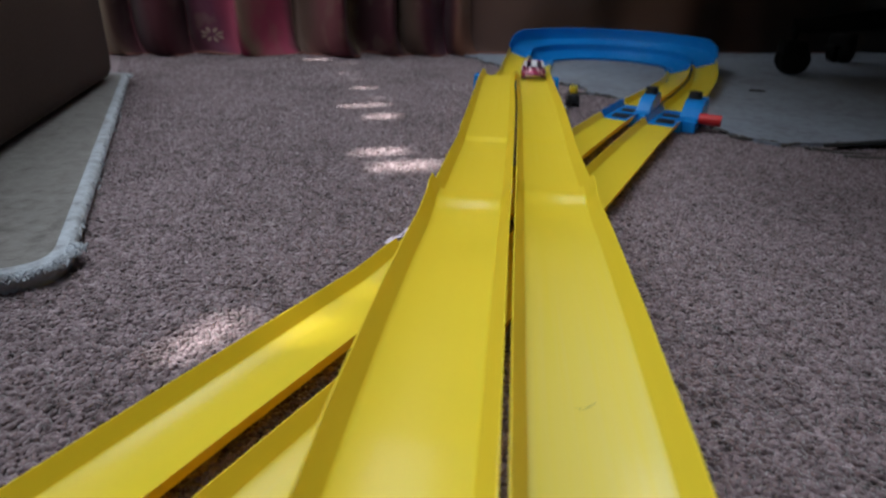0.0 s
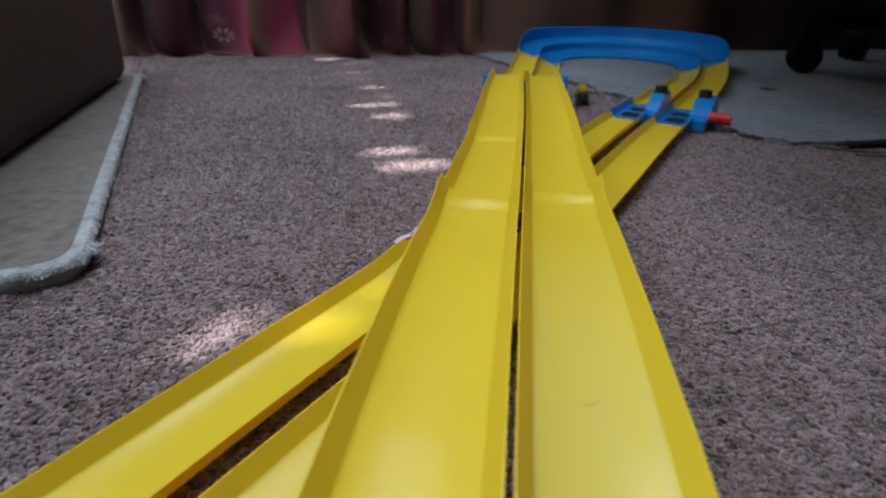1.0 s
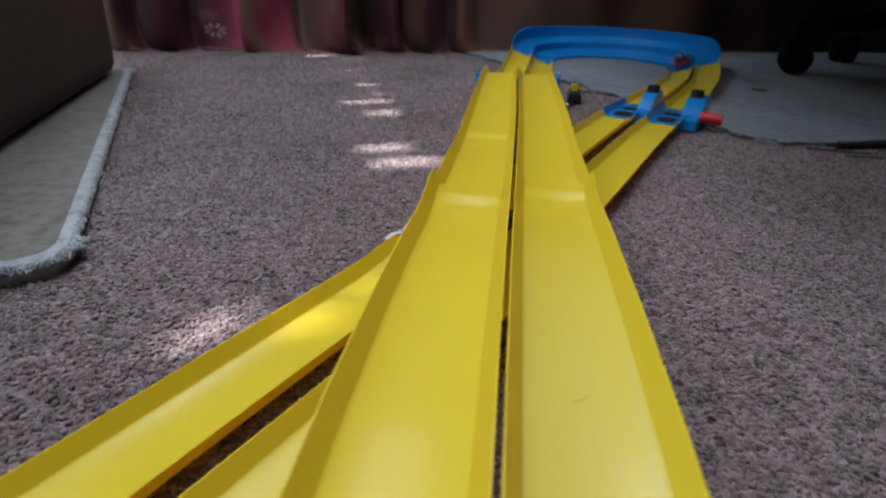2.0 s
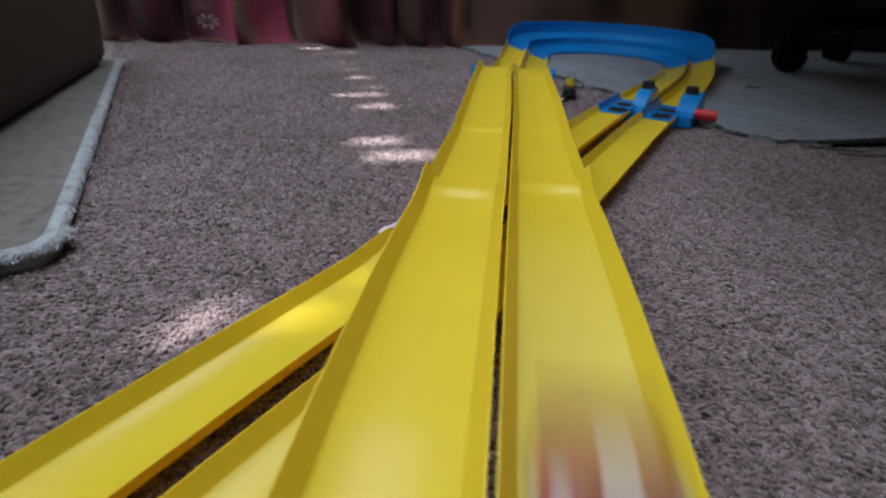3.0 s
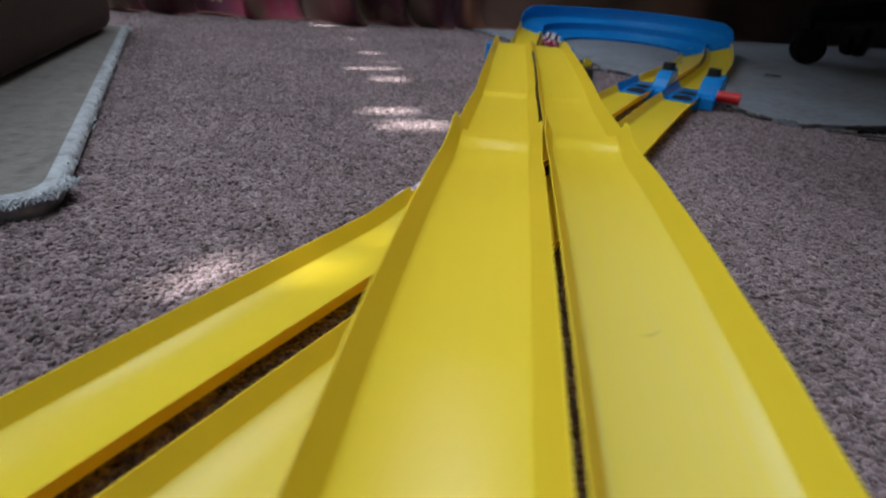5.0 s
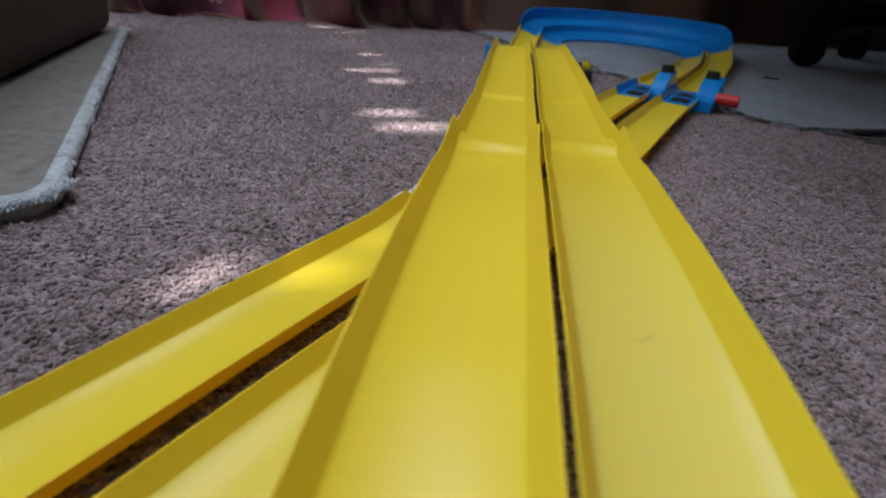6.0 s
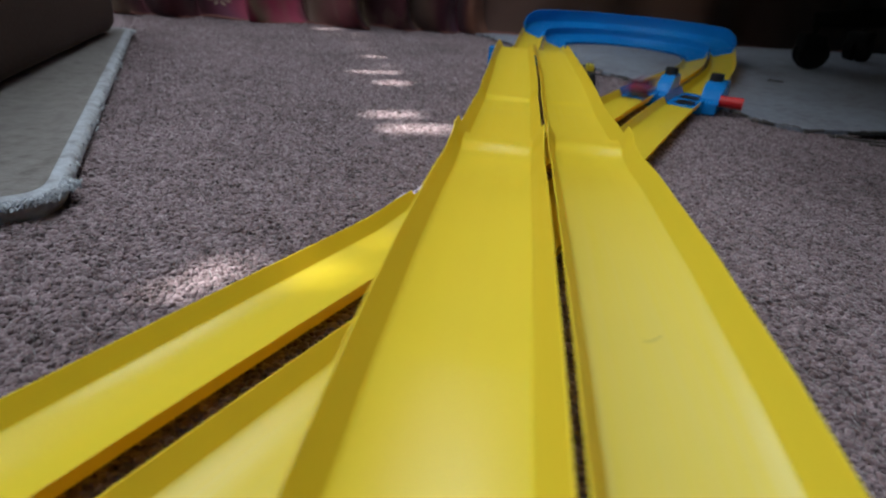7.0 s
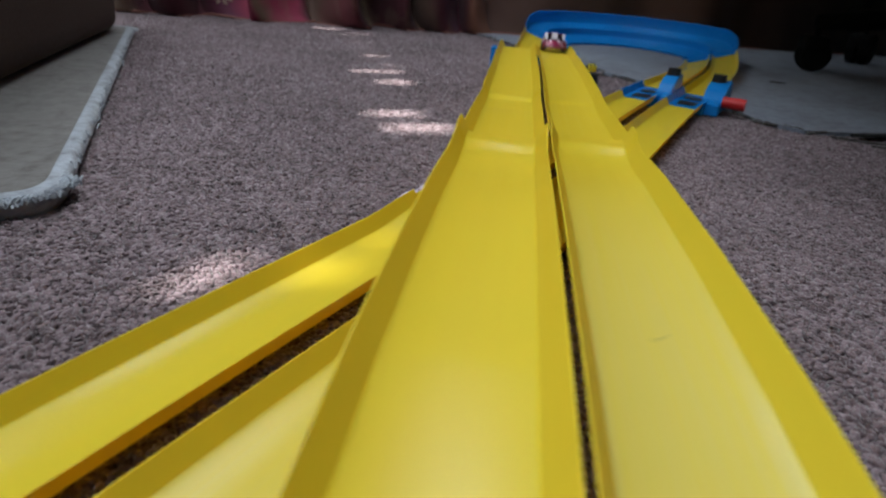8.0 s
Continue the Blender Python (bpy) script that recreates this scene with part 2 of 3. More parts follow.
LENGTH = AT[-1]
back = np.roll(LINE, -1, 0)[:, 1] < LINE[:, 1]
for i, row in enumerate(LINE):
    if back[i] and row[0] > -0.03 and row[0] < 0.15 and -0.2 < row[1] < 1.12:
        row[2] = np.interp(row[1], BRIDGE_Y, BRIDGE_Z)


def station(s):
    """Middle of the circuit, the ways ahead and to its left, bank and lane pitch at s metres from its start."""
    s = s % LENGTH
    ring = np.vstack([LINE, LINE[:1]])
    at = lambda q: np.array([np.interp(q % LENGTH, AT, ring[:, k]) for k in range(5)])
    p, a, b = at(s), at(s - 0.006), at(s + 0.006)
    ahead = Vector((b - a)[:3]).normalized()
    left = Vector((-ahead.y, ahead.x, 0)).normalized()
    up = ahead.cross(left)
    turn = Matrix.Rotation(-radians(p[3]), 3, ahead)
    return Vector(p[:3]), ahead, turn @ left, turn @ up, p[4]


def s_at(x, y):
    i = int(np.argmin(np.hypot(LINE[:, 0] - x, LINE[:, 1] - y)))
    return AT[i]


PROFILE_IN = [(0.0217, 0.0085), (0.0182, 0.0022), (0.0174, 0.0008), (0.0162, 0.0), (0.0, 0.0), (-0.0162, 0.0), (-0.0174, 0.0008), (-0.0182, 0.0022), (-0.0217, 0.0085)]
PROFILE_OUT = [(-0.0222, 0.0085), (-0.0196, 0.0014), (-0.0182, -0.0013), (0.0, -0.0014), (0.0182, -0.0013), (0.0196, 0.0014), (0.0222, 0.0085)]


def lane_strip(name, s0, s1, side, mat, label, group, lift0=0.0, lift1=0.0, profile=None, squeeze=1.0, taper=0.0, run=0.06, dip=0.0, dip_at=0.014):
    """One lane's channel from s0 to s1; side +1 is the left lane. lift0, lift1: how far its ends ride up on the next piece; dip: the bend behind its first joint."""
    ring = profile or [(u * (1.014 if w > 0.008 and u * side < 0 else 1.0), w) for u, w in PROFILE_IN + PROFILE_OUT]
    n = max(2, int((s1 - s0) / (0.0025 if dip else 0.006)))
    verts, k = [], len(ring)
    for i in range(n + 1):
        s = s0 + (s1 - s0) * i / n
        p, ahead, left, up, pitch = station(s)
        q0, q1 = max(0.0, 1 - (s - s0) / run), max(0.0, 1 - (s1 - s) / run)
        e = lift0 * q0 * q0 * (3 - 2 * q0) + lift1 * q1 * q1 * (3 - 2 * q1)
        if dip:
            a, b = min(1.0, max(0.0, (s - s0 - dip_at) / 0.012)), min(1.0, max(0.0, (s - s0 - dip_at - 0.012) / 0.07))
            e -= dip * a * a * (3 - 2 * a) * (1 - b * b * (3 - 2 * b))
        c = p + left * side * pitch / 2 + up * e
        rise = min(1.0, 0.3 + 0.7 * min(s - s0, s1 - s) / taper) if taper else 1.0
        verts += [c + left * u * squeeze + up * (w if w < 0.0121 else 0.012 + (w - 0.012) * rise) for u, w in ring]
    if profile:
        groups, caps = [range(k)], [range(k)]
    else:
        groups = [(0, 1, 13, 14, 15), (2, 3, 4, 5, 11, 12), (6, 7, 8, 9, 10)]
        caps = [(0, 1, 2, 13, 14, 15), (2, 3, 4, 5, 6, 11, 12, 13), (6, 7, 8, 9, 10, 11)]
    ob = None if profile else new(name)
    for nm, group_, cap in zip((name,) if profile else ("side_rail", "lane_floor", "side_rail"), groups, caps):
        bm = bmesh.new()
        uv = bm.loops.layers.uv.new("along")
        made = {}

        def at(i):
            if i not in made:
                made[i] = bm.verts.new(verts[i])
            return made[i]

        def face(ids):
            f = bm.faces.new([at(i) for i in ids])
            f.smooth = True
            for q, i in zip(f.loops, ids):
                q[uv].uv = (ring[i % k][0] + side * 0.05 + s0, s0 + (s1 - s0) * (i // k) / n)
        for i in range(n):
            for j in group_:
                a, b = i * k + j, i * k + (j + 1) % k
                face((a, b, b + k, a + k))
        face(list(cap)[::-1])
        face([n * k + j for j in cap])
        bmesh.ops.recalc_face_normals(bm, faces=bm.faces)
        for e in bm.edges:
            if e.calc_face_angle(0) > 0.75:
                e.smooth = False
        me = bpy.data.meshes.new(nm)
        bm.to_mesh(me)
        bm.free()
        me.materials.append(YELLOW if nm == "side_rail" else mat)
        piece = new(nm, me)
        if profile:
            ob = piece
        else:
            piece.parent = ob
    if not label:
        return ob
    return tagged(ob, label, "toy track", group)


S_LOW = s_at(0.005, 0.345)
S_BOOST0, S_BOOST1 = s_at(0.2505, 0.79), s_at(0.302, 0.888)
S_CURVE0, S_CURVE1 = s_at(0.497, 1.245), s_at(0.172, 1.325)
S_CREST, S_KINK = s_at(0.0985, 0.884), s_at(0.0415, 0.340)
S_MID = s_at(0.0585, 0.50)
S_NEAR = s_at(-0.0149, -0.2)
S_LOOP0, S_LOOP1 = s_at(-0.046, -0.46), s_at(-0.405, -0.44)
# lanes whose pale sheen is painted in along with the scuffs
SCUFF_SHEEN = track_plastic("scuff_sheen_yellow_plastic", 0.42, S_KINK + 0.02, S_KINK + 0.24)
SCUFF_SHEEN_LOW = track_plastic("scuff_sheen_low_plastic", 0.5, S_LOW - 0.12, S_LOW - 0.30)
KINK = {1: -0.003, -1: 0.022}
for side in (1, -1):
    g, y = "yellow track strips", "bright yellow plastic channel track strip"
    lane_strip("track_strip", S_LOOP1 - LENGTH if S_LOOP1 > S_LOW else S_LOOP1, S_LOW, side, SCUFF_SHEEN_LOW if side < 0 else YELLOW, y + (", scuffed, sheen painted in, on the carpet" if side < 0 else " lying on the carpet"), g, 0, 0.0035, run=0.05)
    lane_strip("track_strip", S_LOW - 0.01, S_BOOST0, side, YELLOW, y + " passing under the bridge", g)
    lane_strip("track_strip", S_BOOST1, S_CURVE0, side, YELLOW, y + " rising into the banked curve", g)
    lane_strip("track_strip", S_CURVE1, S_CREST, side, YELLOW, y + " climbing from the curve", g)
    lane_strip("track_strip", S_CREST + 0.0002, S_MID, side, YELLOW, y + " raised as a bridge", g, 0.0)
    lane_strip("track_strip", S_MID + 0.0002, S_KINK + KINK[side] + 0.014, side, YELLOW, y + " raised as a bridge", g, 0.0, dip=0.0022 if side < 0 else 0.0006, dip_at=0.006)
    lane_strip("track_strip", S_KINK + KINK[side], S_NEAR, side, SCUFF_SHEEN if side > 0 else YELLOW, y + (", scuffed, sheen painted in, over the lower lanes" if side > 0 else " arched over the lower lanes"), g, 0.0056, 0, dip=0.0027)
    lane_strip("track_strip", S_NEAR + 0.0002, S_LOOP0, side, YELLOW, y + " sloping down to the carpet", g)

bm = bmesh.new()
marks = [(Vector((0.0375 + 0.006 * q, 0.1365 + 0.002 * q * q - 0.0005 * math.sin(5 * q), 0.07245)), 0.00006 + 0.00008 * math.sin(3.14 * q)) for q in np.linspace(0, 1, 9)]
pairs = [[bm.verts.new(p + Vector((0, sy * r, 0))) for sy in (-1, 1)] for p, r in marks]
for a, b in zip(pairs, pairs[1:]):
    bm.faces.new([a[0], b[0], b[1], a[1]])
tagged(link_bm("hair", bm, plain("brown_fibre", (0.3, 0.24, 0.06), 0.7)), "short fine dark fibre lying on the yellow lane", "fibre")

# banked curves: inner channel, outer channel with its tall wall
INNER = [(0.0235, 0.011), (0.0190, 0.0012), (0.0170, 0.0), (-0.0185, 0.0), (-0.0205, 0.002), (-0.0236, 0.012), (-0.0240, 0.012), (-0.0240, -0.002), (0.0, -0.002), (0.0250, -0.016), (0.0262, 0.011)]
OUTER = [(0.0236, 0.012), (0.0205, 0.002), (0.0185, 0.0), (-0.0150, 0.0), (-0.0190, 0.004), (-0.0225, 0.014), (-0.0245, 0.021), (-0.0262, 0.021), (-0.0245, 0.014), (-0.0205, -0.002), (0.0240, -0.002), (0.0240, 0.012)]


def banked_curve(s0, s1, flip, label):
    c = thing("curve_track", label, "toy track", group="blue banked curves")
    for nm, side, prof in (("inner_lane", 1, INNER), ("outer_lane", -1, OUTER)):
        ring = prof if not flip else [(-u, w) for u, w in prof]
        ob = lane_strip(nm, s0, s1, side if not flip else -side, BLUE, "", "", profile=ring, taper=0.09)
        ob.parent = c
    return c


banked_curve(S_CURVE0, S_CURVE1, False, "glossy blue plastic two-lane banked curve on the pale rug")
banked_curve(S_LOOP0, S_LOOP1 if S_LOOP1 > S_LOOP0 else S_LOOP1 + LENGTH, True, "glossy blue plastic two-lane banked curve on the carpet")


# ---- room ----
def structure(name, bm, mat, label, category):
    return tagged(link_bm(name, bm, mat), label, category, kind="structure")


structure("floor", box(-1.3, 1.6, -1.35, 2.2, -0.1, 0.0), CARPET, "mottled brown-grey cut-pile carpet floor", "carpet")
# unseen ceiling; its two openings are invented to hold the overhead lamps
bm = box(-1.4, 1.7, -1.45, -0.4, 2.1, 2.2)
box(-1.4, 1.7, 0.5, 1.0, 2.1, 2.2, bm=bm)
box(-1.4, 1.7, 1.8, 2.32, 2.1, 2.2, bm=bm)
box(-1.4, -0.5, 1.0, 1.8, 2.1, 2.2, bm=bm)
box(0.3, 1.7, 1.0, 1.8, 2.1, 2.2, bm=bm)
box(-1.4, -0.85, -0.4, 0.5, 2.1, 2.2, bm=bm)
box(-0.05, 1.7, -0.4, 0.5, 2.1, 2.2, bm=bm)
structure("ceiling", bm, CEILPAINT, "plain off-white unseen ceiling with two openings added for lamps", "ceiling")

# covers added above the overhead lamps to block direct sun
COVERCLOTH = plain("pale_cover_fabric", (0.5, 0.48, 0.44), 0.9)
for x0, x1, y0, y1 in ((-0.85, -0.05, -0.4, 0.5), (-0.5, 0.3, 1.0, 1.8)):
    tagged(link_bm("opening_cover", box(x0, x1, y0, y1, 2.13, 2.135), COVERCLOTH), "unseen pale panel added to keep sun out of the ceiling opening", "blind", "roof blinds")


def pierced(name, fixed, u0, u1, holes, along_x, label):
    """A wall from u0 to u1 with rectangular windows (u, u, z, z), listed in order along it."""
    bm = bmesh.new()

    def piece(a, b, z0, z1):
        if along_x:
            box(a, b, fixed[0], fixed[1], z0, z1, bm=bm)
        else:
            box(fixed[0], fixed[1], a, b, z0, z1, bm=bm)
    at = u0
    for a, b, z0, z1 in holes:
        piece(at, a, 0, 2.1)
        piece(a, b, 0, z0)
        piece(a, b, z1, 2.1)
        at = b
    piece(at, u1, 0, 2.1)
    return structure(name, bm, WALLPAINT, label, "wall")


pierced("wall_east", (1.6, 1.7), -1.35, 2.2, [], False, "plain dim grey-brown wall")
# the opening is invented, placed so its lamp glints on the blue curve
pierced("wall_south", (-1.45, -1.35), -1.4, 1.7, [(-0.53, -0.13, 1.1, 1.7)], True, "plain dim grey-brown wall with an opening added for a lamp")
pierced("wall_north", (2.2, 2.32), -1.4, 1.7, [], True, "plain dim grey-brown wall")
pierced("wall_west", (-1.4, -1.3), -1.35, 2.2, [(-0.3, 1.3, 1.2, 2.05)], False, "plain dim grey-brown wall with an added unseen window")

# unseen blind added to shape the sunlight: x, y, length and breadth of each patch
PATCHES = [(-0.287, 1.381, 0.055, 0.022), (-0.235, 1.30, 0.05, 0.005), (-0.205, 1.335, 0.028, 0.012), (-0.19, 1.20, 0.05, 0.004), (-0.165, 1.12, 0.04, 0.004), (-0.140, 1.042, 0.032, 0.022), (-0.11, 0.96, 0.04, 0.004),
           (-0.135, 0.889, 0.034, 0.019), (-0.103, 0.906, 0.032, 0.022), (-0.086, 0.825, 0.042, 0.032), (-0.070, 0.647, 0.050, 0.026), (-0.040, 0.597, 0.064, 0.031),
           (-0.120, 0.292, 0.020, 0.009), (-0.124, 0.276, 0.028, 0.012), (-0.134, 0.260, 0.030, 0.008), (-0.066, 0.284, 0.036, 0.0035), (-0.070, 0.269, 0.034, 0.004), (-0.042, 0.318, 0.010, 0.008)]



def sun_mask_blind():
    # each gap is traced back along the sun from its wanted patch
    holes = []
    for x, y, lx, wy in PATCHES:
        t = (x + 1.29) / SUN_WAY.x
        yc, zc = y - SUN_WAY.y * t, -SUN_WAY.z * t
        hz = lx / SUN_WAY.x * -SUN_WAY.z
        holes.append((yc - wy / 2, yc + wy / 2, zc - hz / 2, zc + hz / 2))
    ys = sorted({-0.4, 1.4, *[h[0] for h in holes], *[h[1] for h in holes]})
    zs = sorted({1.1, 2.09, *[h[2] for h in holes], *[h[3] for h in holes]})
    bm = bmesh.new()
    grid = {(i, j): bm.verts.new((-1.29, y, z)) for i, y in enumerate(ys) for j, z in enumerate(zs)}
    for i in range(len(ys) - 1):
        for j in range(len(zs) - 1):
            cy, cz = (ys[i] + ys[i + 1]) / 2, (zs[j] + zs[j + 1]) / 2
            if not any(a < cy < b and c < cz < d for a, b, c, d in holes):
                bm.faces.new([grid[i, j], grid[i + 1, j], grid[i + 1, j + 1], grid[i, j + 1]])
    made = bmesh.ops.extrude_face_region(bm, geom=bm.faces[:])["geom"]
    bmesh.ops.translate(bm, verts=[v for v in made if isinstance(v, bmesh.types.BMVert)], vec=(0.002, 0, 0))
    bmesh.ops.recalc_face_normals(bm, faces=bm.faces)
    return bm


tagged(link_bm("sun_mask_blind", sun_mask_blind(), plain("blind_fabric", (0.3, 0.27, 0.22), 0.9)), "unseen opaque blind added with gaps cut to shape sun patches", "blind")


# ---- curtains ----
def curtain_material(name, stops, blotch, length):
    m, n, l, b = material(name, 0.75)
    at = n.new("ShaderNodeTexCoord")
    cloth = n.new("ShaderNodeUVMap")
    cloth.uv_map = "cloth"
    sep = n.new("ShaderNodeSeparateXYZ")
    l.new(cloth.outputs[0], sep.inputs[0])
    wob = put(n, "ShaderNodeTexNoise", Scale=9.0, Detail=2.0)
    l.new(at.outputs["Object"], wob.inputs["Vector"])
    add = put(n, "ShaderNodeMath")
    add.operation = "MULTIPLY_ADD"
    l.new(wob.outputs[0], add.inputs[0])
    add.inputs[1].default_value = 0.035
    l.new(sep.outputs[0], add.inputs[2])
    div = put(n, "ShaderNodeMath")
    div.operation = "DIVIDE"
    l.new(add.outputs[0], div.inputs[0])
    div.inputs[1].default_value = length
    c = ramp(n, l, div.outputs[0], stops)
    spots = put(n, "ShaderNodeTexNoise", Scale=16.0, Detail=4.0)
    l.new(at.outputs["Object"], spots.inputs["Vector"])
    k = ramp(n, l, spots.outputs[0], [(0.52, (0, 0, 0)), (0.62, (1, 1, 1))])
    mix = n.new("ShaderNodeMix")
    mix.data_type = "RGBA"
    half = put(n, "ShaderNodeMath")
    half.operation = "MULTIPLY"
    l.new(k.outputs[0], half.inputs[0])
    half.inputs[1].default_value = 0.22
    l.new(half.outputs[0], mix.inputs[0])
    l.new(c.outputs[0], mix.inputs[6])
    mix.inputs[7].default_value = (*blotch, 1)
    l.new(mix.outputs[2], b.inputs["Base Color"])
    weave = put(n, "ShaderNodeTexNoise", Scale=900.0, Detail=2.0)
    l.new(at.outputs["Object"], weave.inputs["Vector"])
    b.inputs["Sheen Weight"].default_value = 0.04
    bump(n, l, b, weave.outputs[0], 0.3, 0.0008)
    return m


WINE, ROSE, OLIVE, STONE, PLUM, RUST = (0.062, 0.008, 0.015), (0.30, 0.036, 0.08), (0.095, 0.05, 0.036), (0.23, 0.165, 0.11), (0.1, 0.018, 0.045), (0.16, 0.06, 0.035)


def curtain(name, p0, p1, height, folds, depth, mat, seed, label, hem=0.0, flowers=(), sweep=0.03):
    """Cloth hung from a to b with uneven folds; its local x runs along its width."""
    a, b = Vector((*p0, 0)), Vector((*p1, 0))
    length = (b - a).length
    rng = np.random.RandomState(seed)
    ph, fr = rng.uniform(0, 6.28, 6), folds * rng.uniform(0.55, 1.7, 6)
    n, rows = 240, [0.0, 0.004, 0.009, 0.015, 0.022, 0.031, 0.042, 0.056, 0.075, 0.1, 0.18, 0.3, 0.5, 0.8, 1.0 * height]
    bm = bmesh.new()
    sheets = []
    uv = bm.loops.layers.uv.new("cloth")
    where = {}

    def fold(u, z):
        d = sum(math.sin(fr[q] * 6.283 * u + ph[q] + 0.5 * math.sin(4 * z + q)) for q in range(6)) / 2.6
        swept = sweep * math.exp(-z / 0.022) * (0.6 + 0.4 * math.sin(fr[2] * 6.283 * u + ph[4]))
        return Vector((u * length + 0.25 * depth * math.sin(fr[1] * 6.283 * u + ph[2] + 1.0) + swept, d * depth * (1.0 - 0.55 * math.exp(-z / 0.035)) - 0.35 * swept, hem + z))
    for k in (0, 1):
        grid = []
        for j, z in enumerate(rows):
            line = []
            for i in range(n + 1):
                u = i / n
                p = fold(u, z)
                low = hem + 0.005 * (0.5 + 0.5 * math.sin(fr[0] * 6.283 * u + ph[3])) if j == 0 else p.z
                line.append(bm.verts.new((p.x, p.y + k * 0.0015, low)))
                where[line[-1]] = (u * length, z)
            grid.append(line)
        sheets.append(grid)
        for j in range(len(rows) - 1):
            for i in range(n):
                f = [grid[j][i], grid[j][i + 1], grid[j + 1][i + 1], grid[j + 1][i]]
                made = bm.faces.new(f if k == 0 else f[::-1])
                for q in made.loops:
                    q[uv].uv = where[q.vert]
    for i in range(n):
        bm.faces.new([sheets[0][0][i + 1], sheets[0][0][i], sheets[1][0][i], sheets[1][0][i + 1]])
    ob = tagged(link_bm(name, bm, mat, smooth=True), label, "curtain", "curtains")
    ob.matrix_basis = Matrix.Translation(a) @ Matrix.Rotation(math.atan2((b - a).y, (b - a).x), 4, "Z")
    bm = bmesh.new()
    edge_rows = [[bm.verts.new(fold(i / n, 0.0) + Vector((0, dy, 0.003 + 0.003 * math.sin(fr[0] * 6.283 * i / n + ph[3]) + dz))) for i in range(n + 1)] for dy, dz in ((-0.001, -0.0025), (-0.0032, -0.001), (-0.0032, 0.0015), (-0.001, 0.003))]
    for a, b in zip(edge_rows, edge_rows[1:]):
        for i in range(n):
            bm.faces.new([a[i], a[i + 1], b[i + 1], b[i]])
    part("hem", bm, HEM, ob, "dusty rust-pink rolled hem", True)
    for fx, fz, size in flowers:
        for q in range(8):
            t = q * 0.785 + 0.3
            bm, ring = bmesh.new(), []
            for r, w in ((0.25, 0.0), (0.55, 0.13), (0.85, 0.16), (1.0, 0.0), (0.85, -0.16), (0.55, -0.13)):
                x, z = r * math.cos(t) - w * math.sin(t), 1.1 * (r * math.sin(t) + w * math.cos(t))
                ring.append(bm.verts.new(fold((fx + x * size) / length, max(0.004, fz + z * size)) + Vector((0, -0.0022, 0))))
            bm.faces.new(ring)
            part("petal", bm, PETAL, ob, "cream printed petal")
    return ob


PETAL = plain("cream_print", (0.27, 0.18, 0.145), 0.8)
HEM = plain("hem_cloth", (0.22, 0.085, 0.07), 0.7)
FLORAL = curtain_material("floral_curtain_cloth", [(0.0, WINE), (0.225, STONE), (0.24, OLIVE), (0.26, WINE), (0.40, WINE), (0.44, PLUM), (0.47, ROSE), (0.515, ROSE), (0.525, STONE), (0.54, ROSE), (0.57, ROSE), (0.585, WINE), (0.60, OLIVE),
                                                     (0.65, OLIVE), (0.68, (0.16, 0.03, 0.04)), (0.725, WINE), (0.738, STONE), (0.755, STONE), (0.768, WINE), (0.83, WINE), (0.85, OLIVE), (0.885, OLIVE), (0.90, WINE), (0.93, PLUM), (0.975, WINE), (0.99, RUST)], STONE, 1.03)
# the near-black last stop paints in the shade at the far right
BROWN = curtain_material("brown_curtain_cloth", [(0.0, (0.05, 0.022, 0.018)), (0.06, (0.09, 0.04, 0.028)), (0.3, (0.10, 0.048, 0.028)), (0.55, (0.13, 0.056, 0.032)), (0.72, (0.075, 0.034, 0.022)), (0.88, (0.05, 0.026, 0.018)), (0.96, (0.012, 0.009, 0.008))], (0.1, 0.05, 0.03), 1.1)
curtain("curtain", (-0.95, 1.33), (0.055, 1.525), 1.15, 7.5, 0.066, FLORAL, 5, "wine and pink floral striped curtain hanging in folds to the carpet", 0.0, [(0.432, 0.044, 0.0145)])
curtain("curtain", (0.035, 1.512), (1.56, 1.905), 1.15, 4.5, 0.03, BROWN, 9, "rust-brown curtain hanging to the pale rug, right end painted dark for shade", 0.001, (), 0.02)


# ---- mat, rug, ottoman ----
def blanket_edge(points, height, name, mat, edge_mat, label, category):
    """A flat padded piece with a soft rounded rim, from its outline."""
    t = thing(name, label, category)
    m = len(points)
    inward = []
    for i, p in enumerate(points):
        d = (Vector(points[(i + 1) % m]) - Vector(points[i - 1])).normalized()
        inward.append(Vector((-d.y, d.x)))
    if (Vector(points[m // 2]) - Vector(points[0])).dot(inward[0]) < 0:
        inward = [-q for q in inward]
    rings = [(0.003, 0.0), (0.0, height * 0.45), (0.0015, height * 0.85), (0.004, height), (0.010, height * 1.01)]
    bm = bmesh.new()
    loops = [[bm.verts.new((*(Vector(p) + q * k), z)) for p, q in zip(points, inward)] for k, z in rings]
    for a, b in zip(loops, loops[1:]):
        for i in range(m):
            bm.faces.new([a[i], a[(i + 1) % m], b[(i + 1) % m], b[i]])
    bmesh.ops.recalc_face_normals(bm, faces=bm.faces)
    part("border", bm, edge_mat, t, "pale bluish bound border", True)
    bm = bmesh.new()
    f = bm.faces.new([bm.verts.new((*(Vector(p) + q * 0.0102), height * 1.01)) for p, q in zip(points, inward)])
    if f.normal.z < 0:
        f.normal_flip()
    part("pad", bm, mat, t)
    return t


def rounded(corners, radius, n=6):
    out = []
    for i, p in enumerate(corners):
        p, a, b = Vector(p), Vector(corners[i - 1]), Vector(corners[(i + 1) % len(corners)])
        ua, ub = (a - p).normalized(), (b - p).normalized()
        s, e = p + ua * radius, p + ub * radius
        for k in range(n + 1):
            q = k / n
